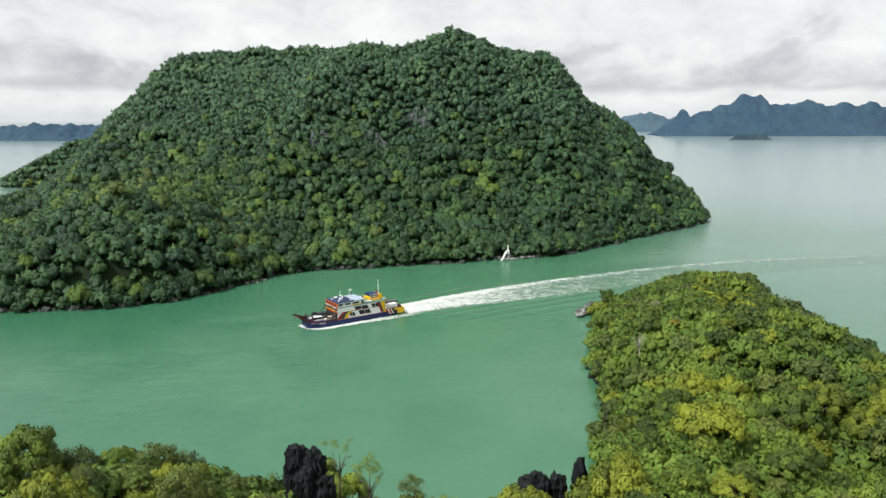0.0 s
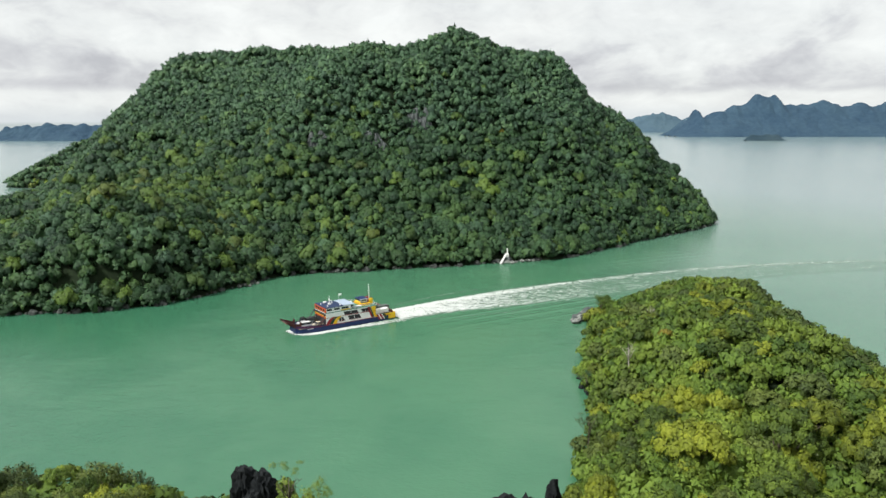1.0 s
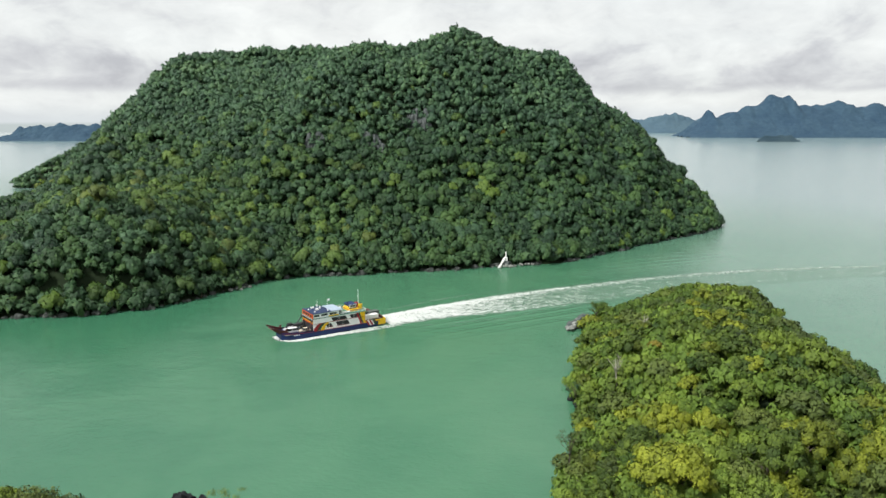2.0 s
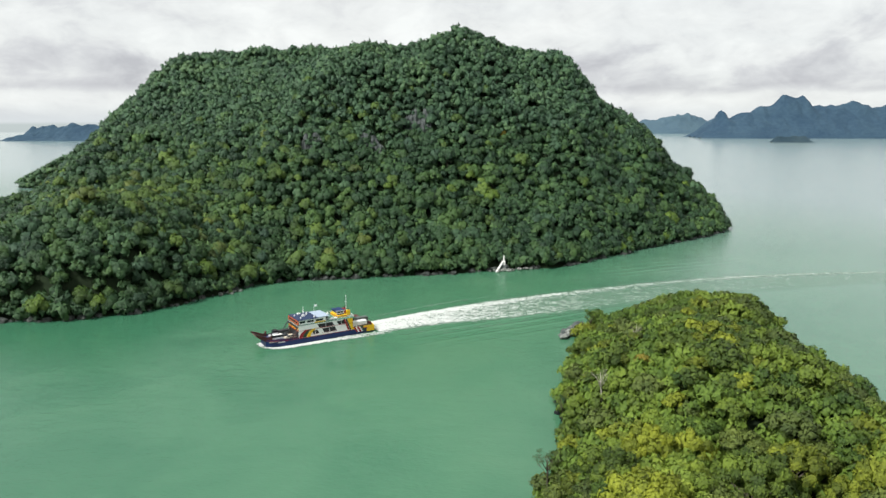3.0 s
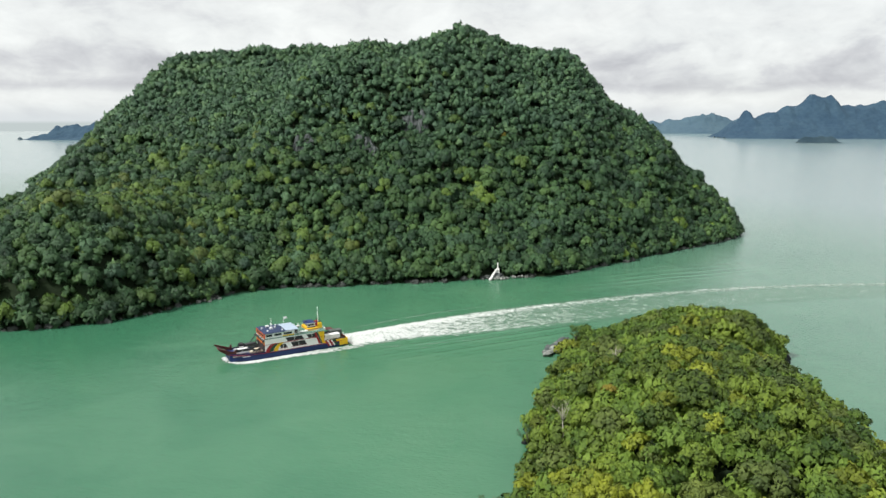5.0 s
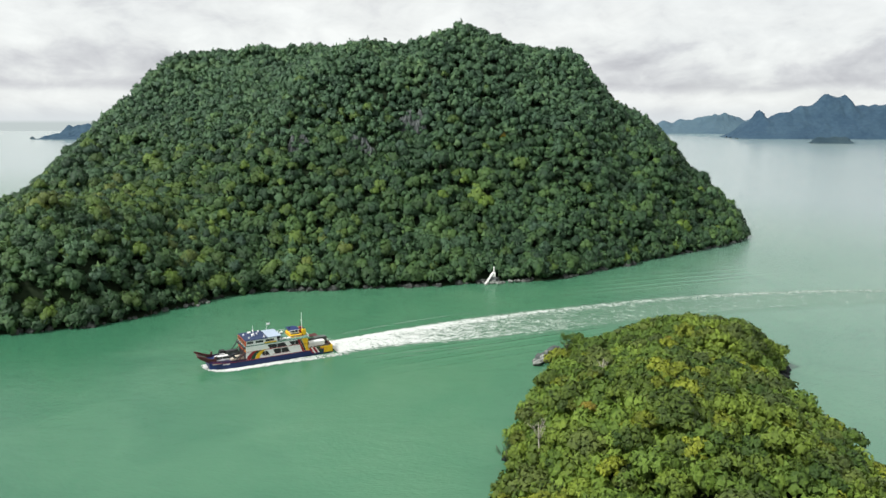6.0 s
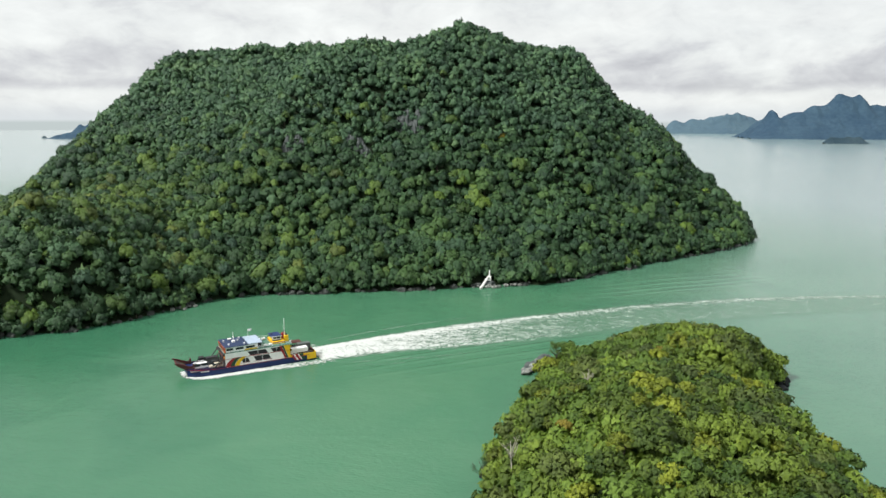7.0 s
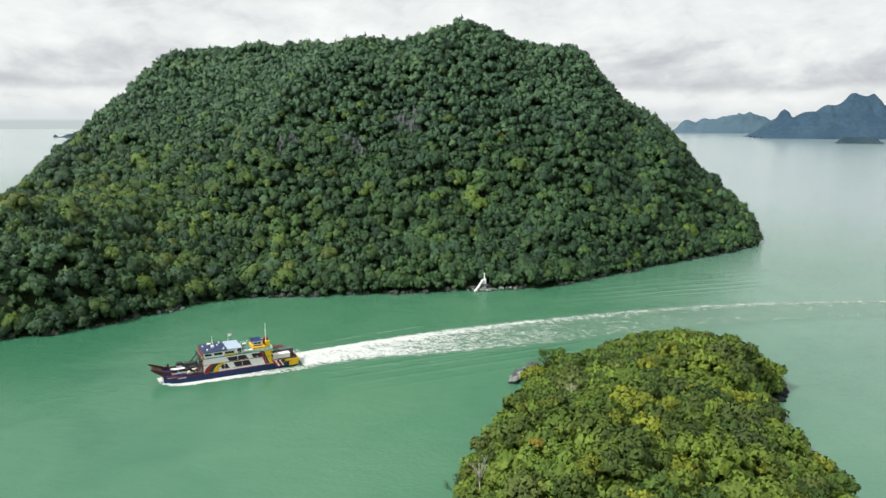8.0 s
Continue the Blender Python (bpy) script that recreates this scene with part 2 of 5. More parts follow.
def rounded_outline(points, steps=6):
    """A closed Catmull-Rom line through the points."""
    p, out = np.array(points, float), []
    for i in range(len(p)):
        a, b, c, d = p[i - 1], p[i], p[(i + 1) % len(p)], p[(i + 2) % len(p)]
        for s in range(steps):
            t = s / steps
            out.append(0.5 * (2 * b + (c - a) * t + (2 * a - 5 * b + 4 * c - d) * t * t + (3 * b - a - 3 * c + d) * t ** 3))
    return np.array(out)


def inland(points, x, y):
    """Metres from the shoreline, positive on land."""
    best, inside = np.full(x.shape, 1e9), np.zeros(x.shape, bool)
    for a, b in zip(points, np.roll(points, -1, 0)):
        e = b - a
        t = np.clip(((x - a[0]) * e[0] + (y - a[1]) * e[1]) / (e @ e), 0, 1)
        best = np.minimum(best, np.hypot(x - a[0] - t * e[0], y - a[1] - t * e[1]))
        cross = (a[1] > y) != (b[1] > y)
        xi = a[0] + (y - a[1]) / (e[1] if abs(e[1]) > 1e-9 else 1e-9) * e[0]
        inside ^= cross & (x < xi)
    return np.where(inside, best, -best)


class Land:
    """An island: its shoreline, and the height of its canopy as a function of place and distance inland."""

    def __init__(self, shore, canopy, step):
        self.shore, self.step = rounded_outline(shore), step
        lo, hi = self.shore.min(0) - 12, self.shore.max(0) + 12
        self.xs, self.ys = np.arange(lo[0], hi[0], step), np.arange(lo[1], hi[1], step)
        gx, gy = np.meshgrid(self.xs, self.ys, indexing="ij")
        self.d = inland(self.shore, gx, gy) + (value_noise(gx, gy, 9) - 0.5) * 4 + (value_noise(gx, gy, 31) - 0.5) * 5
        self.top = canopy(gx, gy, self.d)
        self.gx, self.gy = gx, gy

    def sample(self, grid, x, y):
        u = np.clip((np.asarray(x) - self.xs[0]) / self.step, 0, len(self.xs) - 1.001)
        v = np.clip((np.asarray(y) - self.ys[0]) / self.step, 0, len(self.ys) - 1.001)
        i, j = u.astype(int), v.astype(int)
        fu, fv = u - i, v - j
        return (grid[i, j] * (1 - fu) + grid[i + 1, j] * fu) * (1 - fv) + (grid[i, j + 1] * (1 - fu) + grid[i + 1, j + 1] * fu) * fv

    def ground_grid(self, tree):
        """The soil lies a tree's height under the canopy; at the shore it dips under the water."""
        return np.where(self.d > 0, np.maximum(self.top - tree, 0.25 + 0.12 * self.d), self.d * 0.5)

    def build(self, name, mat, tree, label):
        self.g = self.ground_grid(tree)
        n, m = self.d.shape
        verts = np.stack([self.gx.ravel(), self.gy.ravel(), np.maximum(self.g, -4).ravel()], 1)
        i = (np.arange(n - 1)[:, None] * m + np.arange(m - 1)[None]).ravel()
        quads = np.stack([i, i + m, i + m + 1, i + 1], 1)
        keep = (self.d.ravel()[quads] > -11).any(1)
        ob = mesh_object(name, verts, quads[keep], mat, smooth=True)
        return tagged(ob, label, "ground", kind="structure")


# ---- sea ----
def build_sea():
    bm = bmesh.new()
    rings = [0, 300, 700, 1500, 3000, 4970]
    prev = [bm.verts.new((0, 250, 0))]
    for r in rings[1:]:
        ring = [bm.verts.new((r * math.cos(a * math.tau / 64), 250 + r * math.sin(a * math.tau / 64), 0)) for a in range(64)]
        for a in range(64):
            b = (a + 1) % 64
            bm.faces.new((prev[0], ring[a], ring[b]) if len(prev) == 1 else (prev[a], ring[a], ring[b], prev[b]))
        prev = ring
    me = bpy.data.meshes.new("water")
    bm.to_mesh(me)
    bm.free()
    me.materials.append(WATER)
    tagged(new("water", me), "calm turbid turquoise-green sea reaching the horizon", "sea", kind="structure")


build_sea()

# ---- the wooded hill island across the strait ----
HILL_SHORE = [(-200, 262), (-250, 290), (-300, 340), (-336, 420), (-345, 515), (-310, 600), (-200, 670), (-60, 700), (20, 704), (110, 692), (180, 650), (201, 605), (198, 562), (192, 530),
              (187, 505), (163, 470), (126, 433), (90, 398), (58, 368), (27, 357), (-13, 345), (-46, 335), (-64, 329.5), (-76, 322), (-84, 307), (-93, 292), (-107, 275), (-127, 265), (-150, 261), (-178, 258)]
# broad swells and gullies fitted to the camera's view: middle, and height
HILL_FOLDS = [(-260, 410, 7.9), (-260, 470, -2.5), (-200, 350, -9.8), (-200, 410, -6.9), (-200, 470, 1.2), (-140, 290, 10.9), (-140, 350, 2.8), (-140, 410, -4.1), (-140, 470, 2.1),
              (-80, 350, -5.2), (-80, 470, 2.7), (-20, 350, 4.3), (-20, 470, -1.8), (-20, 530, -4.5), (40, 410, -5.4), (40, 470, 14.1), (40, 530, 9.3), (100, 410, 7.1), (100, 470, 2.4),
              (100, 530, -9.6), (100, 590, -5.1), (160, 470, -6.3), (160, 530, 5.1)]


def hill_canopy(x, y, d):
    side = smoothstep(40, 110, x)
    rise = 4 + d * (0.64 + 0.30 * side) + 0.0016 * np.clip(d, 0, 140) ** 2
    left = 30 + 88 * np.clip((y - 310) / 215, 0, 1) ** 1.6 - 0.25 * np.clip(y - 560, 0, 200)
    left = smin(left, np.maximum(119 + 0.74 * (x + 183) - 15 * smoothstep(-205, -275, x) - 0.45 * np.clip(512 - y, 0, 200), 26 + 0.08 * (x + 200)), 10)
    crest = 117 + 7 * bell(x, y, 14, 515, 24, 30) + 9 * bell(x, y, 7, 513, 9, 18) + 5 * bell(x, y, 48, 514, 17, 25) + 3 * bell(x, y, -55, 515, 16, 30) - 2.5 * bell(x, y, -34, 500, 14, 34)
    left = left - 2 * smoothstep(-150, -200, x)
    w = smoothstep(-110, -50, x)
    top = left * (1 - w) + crest * w
    rough = (value_noise(x, y, 42) - 0.5) * 6 * smoothstep(10, 60, d) + (value_noise(x, y, 17) - 0.5) * 4
    folds = sum(h * bell(x, y, cx, cy, 36, 36) for cx, cy, h in HILL_FOLDS) * smoothstep(0, 14, d)
    rough += 7 * (value_noise(x + 300, y, 34) - 0.5) * smoothstep(14, 50, d) * smoothstep(475, 425, y)
    # the square shoulders at both ends of the crest, shaped to the camera's view
    rough += 11 * bell(x, y, 77, 530, 14, 24) - 10 * bell(x, y, 106, 530, 13, 50) + 7 * bell(x, y, 134, 546, 13, 45)
    rough += 4 * bell(x, y, -182, 518, 12, 25) - 6 * bell(x, y, -211, 508, 12, 25)
    return np.maximum(smin(rise, top, 22) + rough + folds, 0)


hill = Land(HILL_SHORE, hill_canopy, 4.0)
hill.build("ground", SOIL, 6.0, "steep forest floor of the hill island, darkened like tree shade")

# ---- the near island, below the camera ----
NEAR_SHORE = [(94, 277), (76, 268), (61, 260), (55, 252), (51, 232), (47, 216), (43, 203), (41.5, 192), (43, 182), (43, 171), (39, 160), (36, 148), (32, 135),
              (26, 122), (19, 112), (8, 107), (-8, 108), (-25, 116), (-45, 118), (-70, 116), (-110, 100), (-140, 40), (-130, -30), (-60, -80), (40, -80), (110, -40),
              (140, 40), (130, 100), (119, 140), (117, 165), (114, 190), (112, 215), (113, 236), (119, 249), (120, 262), (110, 274)]


def near_canopy(x, y, d):
    rise = 4.5 + d * 1.15
    hills = [28.5 * bell(x, y, 74, 160, 33, 38), 16.4 * bell(x, y, 88, 242, 32, 40), 21 * bell(x, y, 42, 108, 26, 34), 28.6 * bell(x, y, -42, 78, 36, 26),
             21.5 * bell(x, y, 2, 82, 22, 24), 30 * bell(x, y, 0, 0, 110, 60), 16 * bell(x, y, 95, 120, 40, 50)]
    top = sum(h ** 6 for h in hills) ** (1 / 6)
    knolls = 5.5 * bell(x, y, 77, 204, 15, 17) + 4 * bell(x, y, 54, 167, 8, 9) + 4 * bell(x, y, 108, 232, 8, 14) - 4 * bell(x, y, 67, 254, 10, 8) - 3.5 * bell(x, y, 83, 157, 10, 8)
    return np.maximum(smin(rise, top, 8) + (value_noise(x, y, 16) - 0.5) * 3.5 + knolls * smoothstep(0, 7, d), 0)


near = Land(NEAR_SHORE, near_canopy, 3.0)
tagged(near.build("ground", SOIL, 6.5, "forest floor of the near island, darkened like tree shade"), "forest floor of the near island, darkened like tree shade")


# ---- trees ----
def ico(level):
    bm = bmesh.new()
    bmesh.ops.create_icosphere(bm, subdivisions=level, radius=1)
    v, f = np.array([p.co[:] for p in bm.verts]), np.array([[q.index for q in p.verts] for p in bm.faces])
    bm.free()
    return v, f


ICO1, ICO2 = ico(1), ico(2)
OCTA = (np.array([(1, 0, 0), (0, 1, 0), (-1, 0, 0), (0, -1, 0), (0, 0, 1), (0, 0, -1)], float), np.array([(0, 1, 4), (1, 2, 4), (2, 3, 4), (3, 0, 4), (1, 0, 5), (2, 1, 5), (3, 2, 5), (0, 3, 5)]))


def dome(p, lobe, whole):
    """Leaves turn outwards from the crown as a whole, and less so from their own lobe."""
    u = p * np.array([1, 1, 1.2]) - (0, 0, 0.22)
    u = u / (np.linalg.norm(u, axis=1, keepdims=True) + 1e-6) * whole + lobe * 0.65
    return u / (np.linalg.norm(u, axis=1, keepdims=True) + 1e-6)


def crown_proto(rng, lobes, leaves, size, spread=0.62, flat=0.72, core=0.80, heart=ICO1, whole=0.85, fluff=0.22, puff=1.22, ruffle=0.3):
    """A crown about 1 m in radius, standing on z=0: lobes of foliage, each with a closed heart and a coat of loose leaf clusters."""
    V, N, F, T, n0 = [], [], [], [], 0
    cs, rs, tones = [], [], rng.rand(lobes) - 0.5
    for k in range(lobes):
        a = k * 2.4 + rng.rand() * 0.9
        u = math.sqrt((k + 0.4) / lobes)
        el = (1 - u * u) ** 0.5
        cs.append((spread * u * math.cos(a), spread * u * math.sin(a), flat * (0.35 + 0.62 * el) + (rng.rand() - 0.5) * 0.28))
        rs.append((0.62 + 0.25 * rng.rand()) * (puff / math.sqrt(lobes)) if lobes > 2 else 0.6)
    cs, rs = np.array(cs), np.array(rs)
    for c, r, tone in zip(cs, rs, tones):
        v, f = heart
        # hearts get a darker tone: the crown's inner shade put into colour
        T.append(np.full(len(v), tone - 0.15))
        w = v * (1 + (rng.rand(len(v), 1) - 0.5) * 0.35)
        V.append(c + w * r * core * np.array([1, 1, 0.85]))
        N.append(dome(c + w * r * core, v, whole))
        F.append(f + n0)
        n0 += len(v)
    got = 0
    while got < leaves:
        k = rng.randint(0, lobes, leaves * 2)
        d = rng.normal(size=(leaves * 2, 3))
        d[:, 2] = d[:, 2] * 0.9 + 0.35
        d /= np.linalg.norm(d, axis=1, keepdims=True)
        p = cs[k] + d * rs[k][:, None] * (0.99 + fluff * (rng.rand(leaves * 2, 1) - 0.5)) * np.array([1, 1, 0.9])
        q = np.linalg.norm(p[:, None] - cs[None], axis=2) / rs[None]
        ok = (q >= 0.92 - 0.5 * fluff).all(1)
        p, d, k = p[ok][: leaves - got], d[ok][: leaves - got], k[ok][: leaves - got]
        T.append(np.repeat(tones[k], 3))
        m = len(p)
        nrm = d + rng.normal(size=(m, 3)) * 0.45
        nrm[:, 2] += 0.25
        nrm /= np.linalg.norm(nrm, axis=1, keepdims=True)
        t = np.cross(nrm, rng.normal(size=(m, 3)))
        t /= np.linalg.norm(t, axis=1, keepdims=True)
        b = np.cross(nrm, t)
        s = size * (0.6 + 0.8 * rng.rand(m, 1))
        tri = np.stack([p + t * s * 1.1, p - t * s * 0.55 + b * s * 0.85, p - t * s * 0.6 - b * s * 0.8 * (0.6 + 0.5 * rng.rand(m, 1))], 1)
        V.append(tri.reshape(-1, 3))
        N.append(np.repeat(dome(p, d * 1.0 + nrm * ruffle, whole), 3, axis=0))
        F.append(np.arange(m * 3).reshape(-1, 3) + n0)
        n0 += m * 3
        got += m
    return np.concatenate(V), np.concatenate(N), np.concatenate(F), np.concatenate(T)


def scatter(land, spacing, inside, rng, edge=1.0):
    """Places for trees: a jittered grid over the land, thinned at random."""
    xs = np.arange(land.xs[0], land.xs[-1], spacing)
    ys = np.arange(land.ys[0], land.ys[-1], spacing * 0.87)
    gx, gy = np.meshgrid(xs, ys, indexing="ij")
    gx = gx + (np.arange(len(ys)) % 2)[None] * spacing / 2 + (rng.rand(*gx.shape) - 0.5) * spacing * 0.75
    gy = gy + (rng.rand(*gy.shape) - 0.5) * spacing * 0.75
    x, y = gx.ravel(), gy.ravel()
    ok = (land.sample(land.d, x, y) > edge) & inside(x, y)
    return x[ok], y[ok]


def species(land, x, y, rng, weights):
    """Which leaf each tree bears: trees of one kind stand in loose groups."""
    w = np.cumsum(np.array(weights, float)) / sum(weights)
    v = 0.34 * value_noise(x + 500, y, 26) + 0.24 * value_noise(x, y + 300, 60) + 0.42 * rng.rand(len(x))
    order = np.argsort(np.argsort(v)) / max(1, len(v))
    kinds = np.searchsorted(w, np.clip(order, 0, 0.9999), side="right")
    return kinds


def set_tone(ob, tone):
    ob.data.attributes.new("tree_tone", "FLOAT", "POINT").data.foreach_set("value", tone.astype(np.float32))


def grove(name, protos, x, y, z, radius, tall, kinds, rng, label, trunks=0.0, larger=None, fresh=0.0, vary=None):
    """Many trees joined into one mesh."""
    V, N, F, M, T, n0 = [], [], [], [], [], 0
    vary = np.full(len(x), 0.8) if vary is None else vary
    for i in range(len(x)):
        pool = larger if larger and radius[i] > 3.6 else protos
        v, n, f, tone = pool[rng.randint(len(pool))]
        a = rng.rand() * math.tau
        R = np.array([[math.cos(a), -math.sin(a), 0], [math.sin(a), math.cos(a), 0], [0, 0, 1]])
        V.append((v @ R.T) * (radius[i], radius[i], tall[i]) + (x[i], y[i], z[i]))
        N.append(n @ R.T)
        F.append(f + n0)
        M.append(np.full(len(f), kinds[i]))
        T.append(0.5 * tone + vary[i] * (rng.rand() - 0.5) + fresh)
        n0 += len(v)
        if rng.rand() < trunks:
            h = z[i] + 0.5 * tall[i]
            lean = (rng.rand(2) - 0.5) * 1.2
            ring = np.array([[math.cos(k * 2.094), math.sin(k * 2.094), 0] for k in range(3)])
            tv = np.concatenate([ring * 0.28 + (x[i], y[i], z[i] - 4.5), ring * 0.12 + (x[i] + lean[0], y[i] + lean[1], h)])
            tf = np.array([[0, 1, 4], [0, 4, 3], [1, 2, 5], [1, 5, 4], [2, 0, 3], [2, 3, 5]])
            V.append(tv)
            N.append(np.concatenate([ring, ring]))
            F.append(tf + n0)
            M.append(np.full(6, len(LEAVES)))
            T.append(np.zeros(6))
            n0 += 6
    N = np.concatenate(N)
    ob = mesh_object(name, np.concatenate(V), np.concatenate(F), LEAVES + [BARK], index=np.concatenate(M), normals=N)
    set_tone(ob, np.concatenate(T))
    return tagged(ob, label, "forest", kind="stuff")


rng = np.random.RandomState(5)
far_protos = [crown_proto(rng, 6 + k % 3, 105, 0.14, 0.60, 0.84, 0.95, ICO1, 1.0, 0.24, 1.5) for k in range(16)]
big_protos = [crown_proto(rng, 9 + k % 4, 200, 0.105, 0.68, 0.84, 0.95, ICO1, 0.9, 0.24, 1.45) for k in range(10)]
low_protos = [crown_proto(rng, 3, 30, 0.28, core=0.95, heart=OCTA) for k in range(8)]
bush_protos = [crown_proto(rng, 4, 85, 0.15, core=0.9, heart=OCTA) for k in range(8)]


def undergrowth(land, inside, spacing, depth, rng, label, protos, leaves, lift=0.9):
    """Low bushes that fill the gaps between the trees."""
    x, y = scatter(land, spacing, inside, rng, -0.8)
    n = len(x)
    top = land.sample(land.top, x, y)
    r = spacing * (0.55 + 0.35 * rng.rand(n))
    # raised with height: fuller gaps soften the contrast as haze would
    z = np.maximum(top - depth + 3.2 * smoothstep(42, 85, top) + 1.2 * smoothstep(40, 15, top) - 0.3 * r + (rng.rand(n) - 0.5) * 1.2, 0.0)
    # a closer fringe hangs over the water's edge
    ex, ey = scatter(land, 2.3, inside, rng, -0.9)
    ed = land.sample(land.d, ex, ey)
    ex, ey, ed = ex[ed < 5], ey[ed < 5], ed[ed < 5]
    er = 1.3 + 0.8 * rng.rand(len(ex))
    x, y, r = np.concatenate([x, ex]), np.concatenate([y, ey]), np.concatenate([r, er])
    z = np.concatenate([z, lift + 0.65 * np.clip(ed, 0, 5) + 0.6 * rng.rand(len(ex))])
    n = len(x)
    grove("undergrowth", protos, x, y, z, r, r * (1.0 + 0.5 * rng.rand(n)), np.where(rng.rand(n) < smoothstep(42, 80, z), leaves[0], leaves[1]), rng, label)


def hill_face(x, y):
    return (y < 534 + 0.08 * np.abs(x) + 0.45 * np.clip(x - 40, 0, 130)) & (x > -0.70 * y - 12)


CLIFFS = [(-17, 439, 8, 7), (-40, 419, 7, 5.5), (-73, 411, 6, 6)]


def hill_front(x, y):
    return hill_face(x, y) & (np.hypot((x - 31.0) / 1.2, y - 358.0) > 6.4)



def plant_hill():
    x, y = scatter(hill, 5.7, hill_front, rng, 0.3)
    bare = np.max([bell(x, y, cx, cy, w, h) for cx, cy, w, h in CLIFFS], axis=0)
    keep = rng.rand(len(x)) > 0.8 * (bare > 0.5)
    x, y = x[keep], y[keep]
    d, top = hill.sample(hill.d, x, y), hill.sample(hill.top, x, y)
    n = len(x)
    big = rng.rand(n)
    high = smoothstep(45, 95, top)
    r = (2.5 + 3.2 * big ** 2.2) * (1 - 0.24 * high) * (1 + 0.12 * smoothstep(50, 15, top))
    tall = r * (1.15 + 0.35 * rng.rand(n))
    z = top - tall * 0.98 + 2.6 * (big - 0.45) * (1 - 0.55 * high) + (2.2 - 1.1 * high) * (rng.rand(n) - 0.5)
    # a few tall trees stand out of the crest's line
    z = z + 2.5 * (rng.rand(n) < 0.06)
    z = np.maximum(z, 1.3 + 0.7 * rng.rand(n))
    low = smoothstep(60, 10, top)
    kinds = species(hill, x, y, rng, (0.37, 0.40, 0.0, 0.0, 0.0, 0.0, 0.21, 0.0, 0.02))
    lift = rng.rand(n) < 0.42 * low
    # distance haze put into leaf colour: bluer green on the heights, warmer at the foot
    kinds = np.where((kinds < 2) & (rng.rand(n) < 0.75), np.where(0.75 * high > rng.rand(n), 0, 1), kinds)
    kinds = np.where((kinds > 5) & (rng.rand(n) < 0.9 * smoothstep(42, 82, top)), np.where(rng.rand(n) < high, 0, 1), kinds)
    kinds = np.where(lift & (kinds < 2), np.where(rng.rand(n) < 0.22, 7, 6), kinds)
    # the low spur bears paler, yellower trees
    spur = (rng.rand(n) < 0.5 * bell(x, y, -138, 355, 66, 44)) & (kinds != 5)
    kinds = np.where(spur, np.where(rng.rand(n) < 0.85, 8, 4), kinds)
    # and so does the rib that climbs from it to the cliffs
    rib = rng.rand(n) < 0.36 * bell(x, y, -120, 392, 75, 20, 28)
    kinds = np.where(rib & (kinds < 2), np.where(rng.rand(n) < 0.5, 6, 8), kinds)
    rusty = np.argmin(np.hypot(x - 34.5, y - 448))
    kinds[rusty], r[rusty], tall[rusty] = 5, 2.3, 2.6
    # tones also differ less with height, as haze would even them
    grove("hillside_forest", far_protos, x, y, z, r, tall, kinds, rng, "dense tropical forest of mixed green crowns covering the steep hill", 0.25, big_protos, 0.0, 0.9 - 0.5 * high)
    # low down the darker leaf adds shade to the gaps, higher up the hazed one
    undergrowth(hill, hill_front, 4.6, 4.5, rng, "bushes between the hill's forest trees, dark green to deepen gap shade", low_protos, (0, 1), 1.9)
    x, y = scatter(hill, 9.5, lambda a, b: ~hill_face(a, b), rng, 0.5)
    n = len(x)
    top = hill.sample(hill.top, x, y)
    r = 4.4 + 2.2 * rng.rand(n)
    grove("rear_forest", low_protos, x, y, np.maximum(top - r, 0.3), r, r * 1.1, species(hill, x, y, rng, (0.4, 0.4, 0.1, 0.02, 0.08)), rng, "dense green tropical forest on the hill's far side")


plant_hill()


# ---- trees of the near island, one by one ----
def tube(bm, path, radii, sides=6):
    """A tapered tube along a line of points, closed at its tip."""
    rings = []
    for i, (p, r) in enumerate(zip(path, radii)):
        a, b = Vector(path[max(i - 1, 0)]), Vector(path[min(i + 1, len(path) - 1)])
        q = (b - a).to_track_quat("Z", "Y")
        rings.append([bm.verts.new(Vector(p) + q @ Vector((r * math.cos(k * math.tau / sides), r * math.sin(k * math.tau / sides), 0))) for k in range(sides)])
    for u, v in zip(rings, rings[1:]):
        for k in range(sides):
            bm.faces.new((u[k], u[(k + 1) % sides], v[(k + 1) % sides], v[k]))
    bm.faces.new(rings[-1])
    bm.faces.new(rings[0][::-1])


